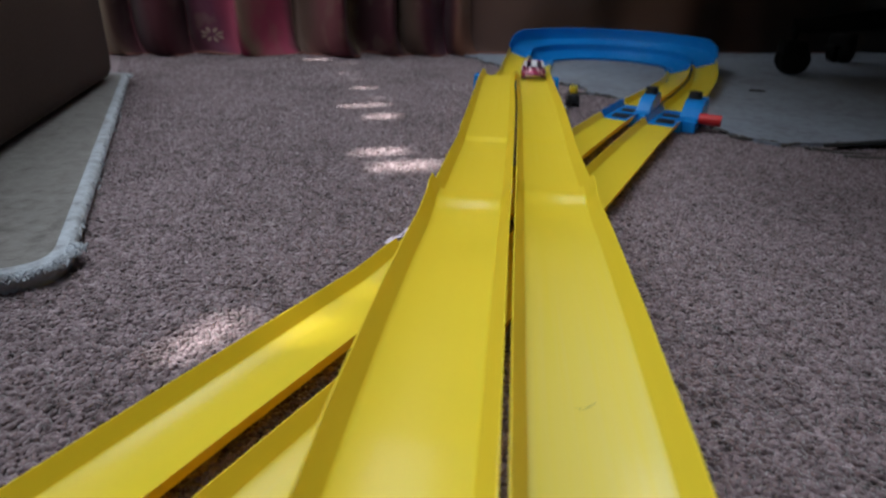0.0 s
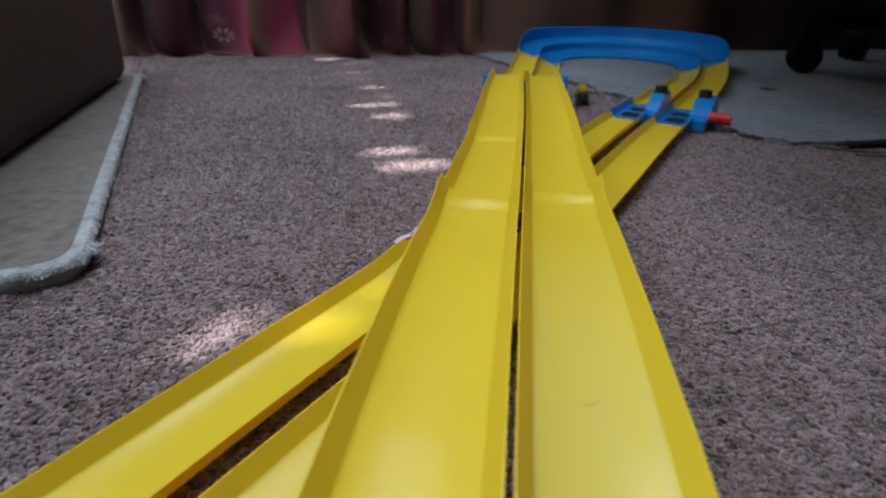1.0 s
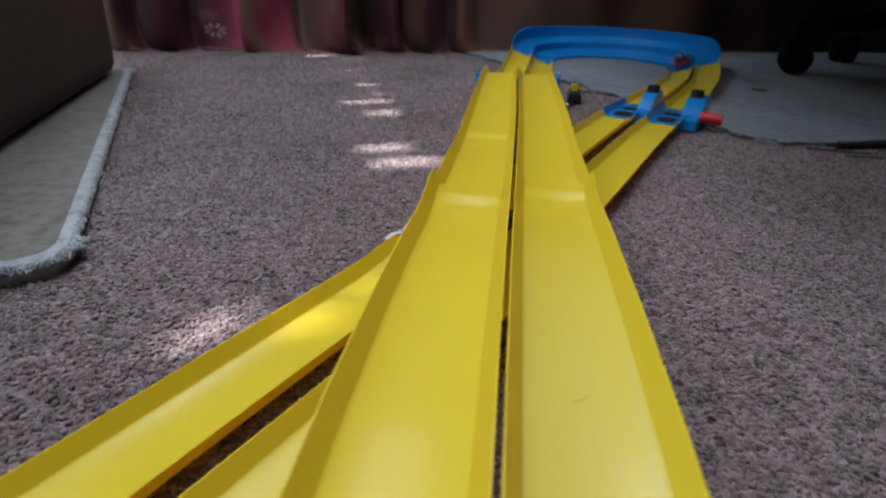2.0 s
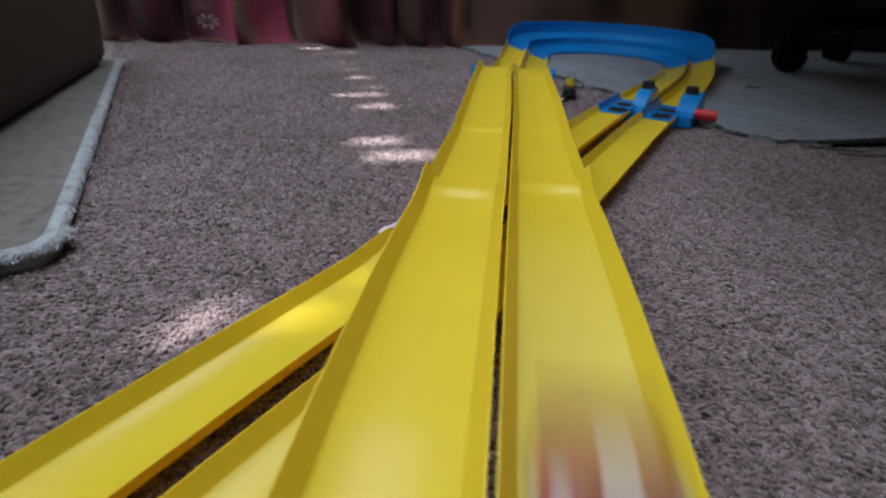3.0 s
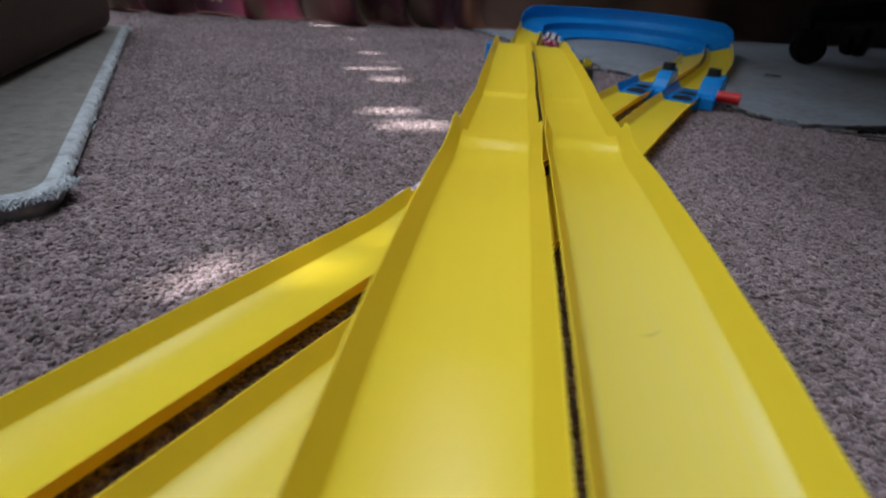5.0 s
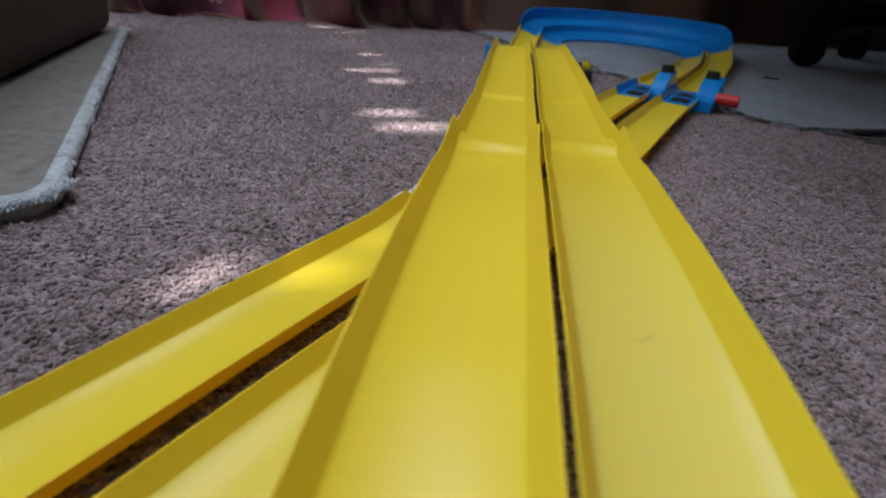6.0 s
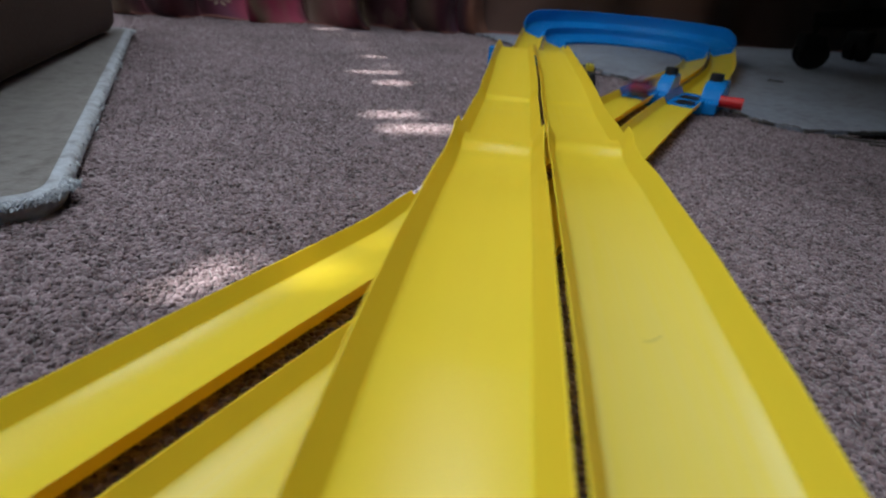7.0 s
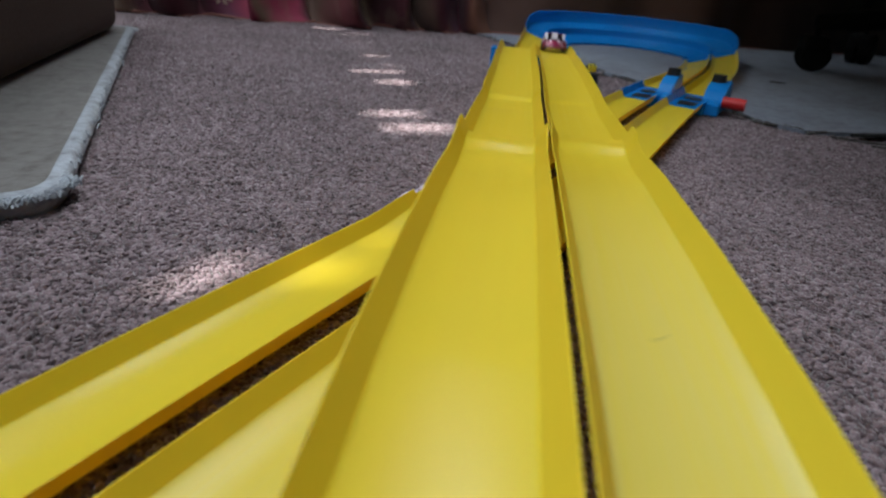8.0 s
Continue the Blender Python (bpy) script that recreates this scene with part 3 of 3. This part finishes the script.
            out.append(s * (1 - q) ** 2 + p * 2 * q * (1 - q) + e * q * q)
    return out


M0, M1, MW = Vector((-0.228, 0.328)), Vector((-0.540, 1.055)), Vector((-0.907, -0.42))
blanket_edge(rounded([M0, M1, M1 + MW * 0.68, M0 + MW * 0.68], 0.035), 0.014, "floor_mat", MAT, MATEDGE, "thick cream mat with a bluish border on the carpet", "mat")

o = thing("ottoman", "low dark brown upholstered ottoman standing on the cream mat", "ottoman")
o.matrix_basis = Matrix.Translation((-0.530, 0.995, 0.0145)) @ Matrix.Rotation(math.atan2(0.255, 0.967), 4, "Z")
part("body", box(-0.55, 0.0, -0.95, 0.0, 0.0, 0.19, 0.03, 4), HIDE, o, smooth=True)
part("cushion", box(-0.555, 0.004, -0.954, 0.004, 0.192, 0.23, 0.016, 3), HIDE, o, smooth=True)

R0 = Vector((0.40, 0.715))
rng = np.random.RandomState(3)


def ragged(a, b, n, amp):
    a, b = Vector(a), Vector(b)
    side = Vector((-(b - a).y, (b - a).x)).normalized()
    w = np.convolve(rng.normal(0, 1, n + 8), np.ones(5) / 5, "same")[4:4 + n]
    return [a + (b - a) * i / n + side * amp * w[i] for i in range(n)]


edge = ragged((0.03, 1.53), R0, 90, 0.012) + ragged(R0, (1.6, 0.88), 80, 0.008)
outline = edge + [Vector((1.6, 1.98)), Vector((1.1, 1.95))]
rug = thing("area_rug", "thin pale grey rug with a dark frayed edge on the carpet", "rug")
bm = bmesh.new()
top = [bm.verts.new((*p, 0.006)) for p in outline]
low = [bm.verts.new((*p, 0.0005)) for p in outline]
bm.faces.new(top[::-1] if (outline[0] - outline[40]).cross(outline[90] - outline[40]) < 0 else top)
for i in range(len(top)):
    j = (i + 1) % len(top)
    bm.faces.new([low[i], low[j], top[j], top[i]])
bmesh.ops.recalc_face_normals(bm, faces=bm.faces)
part("weave", bm, RUG, rug)
bm = bmesh.new()
for a, b in zip(edge, edge[1:]):
    if rng.rand() < 0.8:
        d = Vector(rng.normal(0, 0.003, 2))
        h = 0.002 + 0.003 * rng.rand()
        rod(bm, (*(a + d), h), (*(b + d * 0.5), h + rng.normal(0, 0.0008)), 0.0018 + 0.0022 * rng.rand(), 0.0016, 5)
tagged(part("fringe", bm, FRINGE, rug), "dark frayed yarn", kind="stuff")


def yarn_scrap(x, y, size, seed, z=0.0):
    r = np.random.RandomState(seed)
    bm = bmesh.new()
    p = Vector((x, y, z + 0.003))
    for k in range(5):
        q = p + Vector((r.normal(0.4, 0.5) * size, r.normal(0, 0.35) * size, 0))
        rod(bm, p, q, 0.0016, 0.001, 6)
        p = q
    return tagged(link_bm("yarn_scrap", bm, FRINGE), "small dark frayed scrap of yarn", "scrap", "yarn scraps")


for x, y, s, k, z in ((0.085, 1.38, 0.03, 1, 0), (0.235, 1.03, 0.02, 2, 0), (0.262, 1.005, 0.024, 3, 0), (0.53, 1.078, 0.02, 4, 0.006), (0.43, 0.70, 0.03, 6, 0), (0.455, 0.675, 0.03, 7, 0)):
    yarn_scrap(x, y, s, k, z)


# dark woven strap at the rug's edge
bm = bmesh.new()
steps = 36
ribbon = []
for i in range(steps + 1):
    q = i / steps
    c = Vector((0.450 + 0.75 * q, 0.706 + 0.15 * q + 0.006 * math.sin(5 * q), 0.0062 + 0.0016 * math.sin(11 * q) ** 2))
    w = 0.013 * min(1.0, 0.35 + 4 * q)
    ribbon.append([bm.verts.new(c + Vector(p)) for p in ((0, -w, 0), (0, -w * 0.5, 0.0026), (0, w * 0.5, 0.0026), (0, w, 0), (0, 0, -0.0012))])
for a, b in zip(ribbon, ribbon[1:]):
    for j in range(5):
        bm.faces.new([a[j], a[(j + 1) % 5], b[(j + 1) % 5], b[j]])
bm.faces.new(ribbon[0][::-1])
bm.faces.new(ribbon[-1])
bmesh.ops.recalc_face_normals(bm, faces=bm.faces)
tagged(link_bm("strap", bm, plain("black_webbing", (0.012, 0.011, 0.011), 0.9), smooth=True), "dark woven strap lying along the rug's frayed edge", "strap")


# pale paper sliver against the track
bm = bmesh.new()
line = [[bm.verts.new((-0.016 + 0.008 * i, (j - 0.5) * 0.005, 0.0025 + 0.0012 * math.sin(1.7 * i) + 0.0003 * k)) for i in range(5)] for j in (0, 1) for k in (0, 1)]
for i in range(4):
    for a, b in ((0, 1), (1, 3), (3, 2), (2, 0)):
        bm.faces.new([line[a][i], line[a][i + 1], line[b][i + 1], line[b][i]])
bmesh.ops.recalc_face_normals(bm, faces=bm.faces)
sliver = tagged(link_bm("paper_scrap", bm, plain("lilac_paper", (0.6, 0.52, 0.62), 0.7)), "small pale lilac paper sliver lying beside the track", "paper")
sliver.matrix_basis = pose(-0.033, 0.413, 0.0, 0, 0, 62)


# ---- office chair ----
CHAIRBLACK = plain("matt_black_nylon", (0.005, 0.005, 0.005), 0.75)
CHAIRBLACK.node_tree.nodes["Principled BSDF"].inputs["Specular IOR Level"].default_value = 0.2

def caster(parent, x, y, turn):
    c = new("caster")
    c.parent = parent
    c.matrix_basis = pose(x, y, 0, 0, 0, turn)
    for sx in (-1, 1):
        bm = bmesh.new()
        rod(bm, (sx * 0.006, 0, 0.031), (sx * 0.024, 0, 0.031), 0.031, 0.028, 24)
        part("wheel", bm, CHAIRBLACK, c, smooth=False)
    bm = box(-0.026, 0.026, -0.018, 0.028, 0.038, 0.068, 0.01, 3)
    part("hood", bm, CHAIRBLACK, c, smooth=True)
    part("stem", rod(bmesh.new(), (0, 0.004, 0.06), (0, 0.004, 0.092), 0.0055), CHAIRBLACK, c)


HUB = Vector((1.0, 1.265))
chair = thing("office_chair", "black office chair on a five-armed caster base", "chair", pose(HUB.x, HUB.y, 0.006))
for k in range(5):
    a = radians(170 - 72 * k)
    x, y = 0.285 * math.cos(a), 0.285 * math.sin(a)
    bm = bmesh.new()
    rod(bm, (0.03 * math.cos(a), 0.03 * math.sin(a), 0.125), (x * 1.04, y * 1.04, 0.094), 0.026, 0.015, 8)
    part("leg", bm, CHAIRBLACK, chair, smooth=True)
    caster(chair, x, y, 80 + 50 * k)
part("hub", rod(bmesh.new(), (0, 0, 0.085), (0, 0, 0.16), 0.045, 0.038, 20), CHAIRBLACK, chair)
part("column", rod(bmesh.new(), (0, 0, 0.16), (0, 0, 0.41), 0.02), CHAIRBLACK, chair)
part("seat", box(-0.25, 0.25, -0.25, 0.25, 0.41, 0.48, 0.03, 3), CHAIRBLACK, chair, smooth=True)
part("backrest", box(-0.23, 0.23, 0.22, 0.28, 0.6, 1.1, 0.025, 3), CHAIRBLACK, chair, smooth=True)


# unseen desk, top and hanging panel sized to block light on the right
desk = thing("desk", "unseen dark wooden desk added to shade the right side", "desk")
WOOD = plastic("dark_wood", (0.05, 0.03, 0.02), (0.09, 0.055, 0.035), 0.5, 20.0, 0.001)
part("shade_top", box(0.12, 1.585, -0.55, 1.44, 0.71, 0.74, 0.004), WOOD, desk)
part("shade_panel", box(0.30, 0.32, -0.55, 1.44, 0.40, 0.7095, 0.003), WOOD, desk)
for x0, x1, y0, y1 in ((1.53, 1.58, -0.54, -0.49), (1.53, 1.58, 1.39, 1.44), (1.46, 1.51, -0.54, -0.49), (1.46, 1.51, 1.39, 1.44)):
    part("leg", box(x0, x1, y0, y1, 0.0, 0.7095, 0.004), WOOD, desk)


# ---- booster ----
p, ahead, left, up, pitch = station(S_BOOST0)
BOOST_TURN = math.degrees(math.atan2(-ahead.x, ahead.y))
BL = S_BOOST1 - S_BOOST0
booster = thing("track_booster", "blue plastic two-lane booster with black wheels and a red knob", "toy booster", pose(p.x, p.y, 0.0, 0, 0, BOOST_TURN))
for side in (-1, 1):
    u = side * pitch / 2
    prof = [(u - 0.0225, 0.0185), (u - 0.0185, 0.0103), (u + 0.0185, 0.0103), (u + 0.0225, 0.0185), (u + 0.0238, 0.0185), (u + 0.0238, 0.003), (u - 0.0238, 0.003), (u - 0.0238, 0.0185)]
    bm = bmesh.new()
    ends = [[bm.verts.new((x, y, z)) for x, z in prof] for y in (0.0005, BL - 0.0005)]
    for i in range(8):
        bm.faces.new([ends[0][i], ends[0][(i + 1) % 8], ends[1][(i + 1) % 8], ends[1][i]])
    bm.faces.new(ends[0][::-1])
    bm.faces.new(ends[1])
    bmesh.ops.recalc_face_normals(bm, faces=bm.faces)
    part("channel", bm, BLUE, booster)
    # tower on the outer right of each lane
    w0, w1 = u + 0.0150, u + (0.0335 if side < 0 else 0.0400)
    bm = bmesh.new()
    outline = [(0.008, 0.003), (0.008, 0.0165), (0.034, 0.0185), (0.044, 0.0275), (0.056, 0.0345), (0.066, 0.0365), (0.092, 0.037), (0.100, 0.028), (0.100, 0.003)]
    sides = [[bm.verts.new((x, y, z)) for y, z in outline] for x in (w0, w1)]
    k = len(outline)
    for i in range(k):
        bm.faces.new([sides[0][i], sides[0][(i + 1) % k], sides[1][(i + 1) % k], sides[1][i]])
    bm.faces.new(sides[0])
    bm.faces.new(sides[1][::-1])
    bmesh.ops.recalc_face_normals(bm, faces=bm.faces)
    bmesh.ops.bevel(bm, geom=bm.edges[:], offset=0.0012, segments=2, affect="EDGES")
    tower = part("tower", bm, BLUE, booster, smooth=False)
    part("cap", rod(bmesh.new(), (u + 0.0245, 0.072, 0.0365), (u + 0.0245, 0.072, 0.0455), 0.009, 0.008, 20), BLACK, booster, "black round cap")
    for v, r in ((0.012, 0.024), (0.056, 0.018)):
        part("pad", box(u - 0.011, u + 0.011, v, v + r, 0.0104, 0.0122, 0.0012), BLACK, booster, "black drive pad")
part("knob", rod(bmesh.new(), (pitch / 2 + 0.0395, 0.032, 0.0185), (pitch / 2 + 0.0665, 0.032, 0.0185), 0.0068, 0.0072, 20), RED, booster, "red knob")


# ---- bridge support ----
p, ahead, left, up, pitch = station(S_CREST - 0.03)
support = thing("bridge_support", "blue plastic trestle holding up the raised track", "track support", pose(p.x, p.y, 0, 0, 0, math.degrees(math.atan2(-(-ahead.x), -ahead.y))))
for side in (-1, 1):
    part("post", box(side * 0.056 - 0.006, side * 0.056 + 0.006, -0.012, 0.012, 0.0, p.z + 0.006, 0.002), BLUE, support)
part("beam", box(-0.05, 0.05, -0.012, 0.012, p.z - 0.012, p.z - 0.0022, 0.0015), BLUE, support)

# ---- small toy by the bridge ----
toy = thing("toy_truck", "small black and yellow toy truck with a tow stalk", "toy", pose(0.195, 0.945, 0.0, 0, 0, -10) @ Matrix.Diagonal((0.66, 0.95, 1.1, 1)))
part("chassis", box(-0.013, 0.013, -0.022, 0.022, 0.005, 0.018, 0.003), BLACK, toy)
part("cover", box(-0.009, 0.009, -0.010, 0.02, 0.018, 0.026, 0.003), YELLOW, toy, "yellow cover")
for x in (-0.004, 0.004):
    part("stripe", box(x - 0.0012, x + 0.0012, -0.0125, 0.0205, 0.0255, 0.0268), BLACK, toy)
for sx in (-1, 1):
    for v in (-0.013, 0.013):
        part("wheel", rod(bmesh.new(), (sx * 0.011, v, 0.006), (sx * 0.016, v, 0.006), 0.006, n=16), RUBBER, toy)
part("stalk", rod(bmesh.new(), (0, -0.02, 0.008), (-0.014, -0.066, 0.006), 0.0022), BLACK, toy)
bm = bmesh.new()
bmesh.ops.create_uvsphere(bm, u_segments=12, v_segments=8, radius=0.005, matrix=Matrix.Translation((-0.0145, -0.068, 0.006)))
part("ball", bm, CHROME, toy, "shiny ball end", True)


# ---- racing car ----
def car_paint():
    m, n, l, b = material("magenta_car_paint", 0.25, 0.3)
    at = n.new("ShaderNodeTexCoord")
    f = put(n, "ShaderNodeTexNoise", Scale=900.0, Detail=2.0)
    l.new(at.outputs["Object"], f.inputs["Vector"])
    c = ramp(n, l, f.outputs[0], [(0.3, (0.26, 0.012, 0.06)), (0.7, (0.42, 0.03, 0.11))])
    l.new(c.outputs[0], b.inputs["Base Color"])
    b.inputs["Coat Weight"].default_value = 1.0
    return m


PAINT, CARWHITE, GLASS = car_paint(), plain("white_enamel", (0.56, 0.53, 0.55), 0.3), plain("dark_window_plastic", (0.02, 0.015, 0.025), 0.1)
car = thing("toy_car", "small magenta die-cast racing car with white stripes", "toy car")
# sections of the body along its length: y, half width, sill height, deck height
SECTIONS = [(-0.035, 0.0125, 0.006, 0.0125), (-0.033, 0.0145, 0.004, 0.0150), (-0.024, 0.0160, 0.0035, 0.0160), (-0.010, 0.0158, 0.0035, 0.0150), (0.008, 0.0156, 0.0035, 0.0142), (0.024, 0.0158, 0.0035, 0.0128), (0.032, 0.0145, 0.004, 0.0108), (0.036, 0.0115, 0.005, 0.0085)]


def loft(rows):
    bm = bmesh.new()
    loops = [[bm.verts.new(q) for q in r] for r in rows]
    k = len(rows[0])
    for a, b in zip(loops, loops[1:]):
        for i in range(k):
            bm.faces.new([a[i], a[(i + 1) % k], b[(i + 1) % k], b[i]])
    bm.faces.new(loops[0])
    bm.faces.new(loops[-1][::-1])
    bmesh.ops.recalc_face_normals(bm, faces=bm.faces)
    return bm


part("body", loft([[(-w, y, z0), (-w * 1.02, y, (z0 + z1) / 2), (-w * 0.93, y, z1 - 0.0012), (-w * 0.7, y, z1), (0, y, z1 + 0.0008), (w * 0.7, y, z1), (w * 0.93, y, z1 - 0.0012), (w * 1.02, y, (z0 + z1) / 2), (w, y, z0)] for y, w, z0, z1 in SECTIONS]), PAINT, car, smooth=True)
part("cabin", loft([[(-w, y, 0.0135), (-w * 0.8, y, z), (w * 0.8, y, z), (w, y, 0.0135)] for y, w, z in ((-0.024, 0.0115, 0.0145), (-0.014, 0.0125, 0.0212), (0.0, 0.0125, 0.0216), (0.012, 0.012, 0.0150))]), GLASS, car, "dark windows")
part("roof", box(-0.0098, 0.0098, -0.0145, 0.0005, 0.0208, 0.0221, 0.0006), PAINT, car)
part("stripe", loft([[(-0.0036, y, z), (0.0036, y, z), (0.0036, y, z - 0.0008), (-0.0036, y, z - 0.0008)] for y, z in ((-0.0145, 0.0226), (0.001, 0.0226), (0.0135, 0.0160))]), CARWHITE, car, "white centre stripe")
for sx in (-1, 1):
    part("pillar", loft([[(sx * 0.0132, y, z), (sx * 0.0096, y, z + 0.0006), (sx * 0.0096, y + 0.003, z + 0.0006), (sx * 0.0132, y + 0.003, z)] for y, z in ((0.0125, 0.0150), (-0.001, 0.0221))]), CARWHITE, car)
    part("side_flash", loft([[(sx * 0.0164, y, z), (sx * 0.0150, y, z + 0.003), (sx * 0.0146, y, z + 0.003), (sx * 0.0158, y, z)] for y, z in ((-0.010, 0.0114), (0.004, 0.0111), (0.024, 0.0100))]), CARWHITE, car)
    part("headlight", box(sx * 0.0095 - 0.002, sx * 0.0095 + 0.002, 0.0335, 0.0352, 0.0085, 0.0108, 0.0005), CARWHITE, car)
    part("hood_stripe", loft([[(sx * 0.0052 - 0.0014, y, z), (sx * 0.0052 + 0.0014, y, z), (sx * 0.0052 + 0.0014, y, z - 0.0006), (sx * 0.0052 - 0.0014, y, z - 0.0006)] for y, z in ((0.014, 0.0147), (0.024, 0.0137), (0.0318, 0.0117))]), CARWHITE, car)
part("tail_panel", box(-0.0125, 0.0125, -0.0365, -0.0342, 0.004, 0.0115, 0.0006), BLACK, car, "black tail panel")
part("spoiler", box(-0.0145, 0.0145, -0.036, -0.030, 0.0175, 0.0190, 0.0005), PAINT, car)
part("bumper", box(-0.0125, 0.0125, 0.0335, 0.0372, 0.003, 0.0062, 0.001), BLACK, car)
WHEELS = []
for sx in (-1, 1):
    for v in (-0.021, 0.022):
        w = new("wheel")
        w.parent = car
        w.matrix_basis = pose(sx * 0.0135, v, 0.0056)
        part("tyre", rod(bmesh.new(), (-0.0028, 0, 0), (0.0028, 0, 0), 0.0056, n=20), RUBBER, w)
        part("rim", rod(bmesh.new(), (-0.003, 0, 0), (0.003, 0, 0), 0.0034, n=10), CHROME, w)
        WHEELS.append((w, sx * 0.0135, v))


# ---- carpet pile: short tufts, closest where the camera stands ----
def tufts(name, spots, height, radius, mat, label, seed):
    r = np.random.RandomState(seed)
    n = len(spots)
    a = r.uniform(0, 6.283, n)
    lean = r.normal(0, 0.85, (n, 2)) * height
    h = height * r.uniform(0.6, 1.25, n)
    rad = radius * r.uniform(0.7, 1.3, n)
    V = np.zeros((n, 9, 3))
    for k in range(4):
        dx, dy = np.cos(a + k * 1.5708), np.sin(a + k * 1.5708)
        V[:, k] = np.stack([spots[:, 0] + dx * rad * 0.8, spots[:, 1] + dy * rad * 0.8, 0 * h - 0.0005], -1)
        V[:, 4 + k] = np.stack([spots[:, 0] + dx * rad * 1.1 + lean[:, 0] * 0.7, spots[:, 1] + dy * rad * 1.1 + lean[:, 1] * 0.7, h * 0.7], -1)
    V[:, 8] = np.stack([spots[:, 0] + lean[:, 0], spots[:, 1] + lean[:, 1], h], -1)
    F = []
    for k in range(4):
        j = (k + 1) % 4
        F += [(k, j, 4 + j), (k, 4 + j, 4 + k), (4 + k, 4 + j, 8)]
    F = (np.array(F)[None] + (np.arange(n) * 9)[:, None, None]).reshape(-1, 3)
    me = bpy.data.meshes.new(name)
    me.vertices.add(n * 9)
    me.vertices.foreach_set("co", V.ravel())
    me.loops.add(F.size)
    me.loops.foreach_set("vertex_index", F.ravel())
    me.polygons.add(len(F))
    me.polygons.foreach_set("loop_start", np.arange(0, F.size, 3))
    me.polygons.foreach_set("use_smooth", np.ones(len(F), bool))
    me.update(calc_edges=True)
    me.materials.append(mat)
    return tagged(new(name, me), label, "carpet pile", kind="stuff")


def field(x0, x1, y0, y1, gap, seed):
    r = np.random.RandomState(seed)
    g = np.stack(np.meshgrid(np.arange(x0, x1, gap), np.arange(y0, y1, gap)), -1).reshape(-1, 2)
    return g + r.normal(0, gap * 0.3, g.shape)


spots = np.vstack([field(-0.40, 0.48, 0.06, 0.50, 0.0022, 1), field(-0.5, 0.55, 0.50, 0.72, 0.0027, 5), field(-0.62, 0.62, 0.72, 1.05, 0.0037, 2), field(-0.95, 0.2, 1.05, 1.56, 0.0046, 4)])
e = (M1 - M0).normalized()
rel = spots - np.array(M0)
on_mat = (rel @ np.array(MW) > 0) & (rel @ np.array(e) > 0)
far_edge = np.array(R0) - np.array((0.03, 1.53))
relr = spots - np.array(R0)
on_rug = ((relr[:, 0] * far_edge[1] - relr[:, 1] * far_edge[0]) < 0) & (spots[:, 1] > 0.715 + (spots[:, 0] - 0.4) * 0.1375)
spots = spots[~on_mat & ~on_rug]
tufts("carpet_pile", spots, 0.0022, 0.0015, TUFTS, "short mottled brown-grey cut pile", 7)
edge_pts = rounded([M0, M1, M1 + MW * 0.75, M0 + MW * 0.75], 0.035)
rim = [Vector(a) + (Vector(b) - Vector(a)) * k / 90 for a, b in zip(edge_pts[6:] + edge_pts[:6], edge_pts[7:] + edge_pts[:7]) for k in range(90)]


r = np.random.RandomState(11)
rim = np.array([p for p in rim if p.x > -0.62 and p.y < 1.08])
rim = np.repeat(rim, 2, 0)
rim = rim + r.normal(0, 0.0035, rim.shape) + np.array((-0.003, 0.001))
fuzz = tufts("mat_fringe", rim, 0.0032, 0.0008, MATEDGE, "short pale fuzz along the mat's border", 12)
fuzz.location.z = 0.0105


# ---- what moves ----
# seconds, and metres along the circuit from its start
CAR_RUN = ((0.0, 3.02), (0.1, 3.27), (0.2, 3.53), (0.3, 3.76), (0.4, 4.06), (0.8, 4.82), (1.2, 5.42), (1.4, 5.75), (1.5, 6.04), (1.6, 6.25), (1.7, 6.49), (1.8, 6.73), (1.9, 6.90), (2.0, 7.08), (2.1, 7.28),
           (2.2, 7.50), (2.3, 7.65), (2.5, 7.93), (2.65, 8.14), (2.7, 8.27), (2.8, 8.53), (2.9, 8.745), (3.0, 8.91), (3.1, 9.14), (3.6, 10.10), (3.9, 10.62), (4.0, 10.70), (4.1, 10.985), (4.2, 11.28),
           (4.3, 11.53), (4.4, 11.72), (4.5, 11.93), (4.6, 12.11), (4.7, 12.28), (4.8, 12.48), (4.9, 12.69), (5.0, 12.83), (5.2, 13.09), (5.3, 13.24), (5.4, 13.50), (5.5, 13.77), (5.6, 14.03), (5.7, 14.25),
           (6.1, 14.98), (6.4, 15.45), (6.6, 15.79), (6.7, 15.95), (6.8, 16.165), (6.9, 16.47), (7.0, 16.72), (7.1, 16.96), (7.2, 17.13), (7.3, 17.32), (7.4, 17.51), (7.5, 17.75), (7.6, 17.89), (7.75, 18.08), (7.9, 18.23), (8.0, 18.315))


def motions():
    t0, s0 = np.array(CAR_RUN).T
    rows, spin = [], []
    for k in range(8 * FPS + 1):
        t = k / FPS
        p, ahead, left, up, pitch = station(float(np.interp(t, t0, s0)))
        m = Matrix((-left, ahead, up)).transposed().to_4x4()
        rows.append((t, Matrix.Translation(p + left * pitch / 2 + up * 0.0002) @ m))
        spin.append((t, -72.0 * k))
    walk(car, rows)
    for w, x, y in WHEELS:
        walk(w, [(t, pose(x, y, 0.0056, a)) for t, a in spin])


motions()
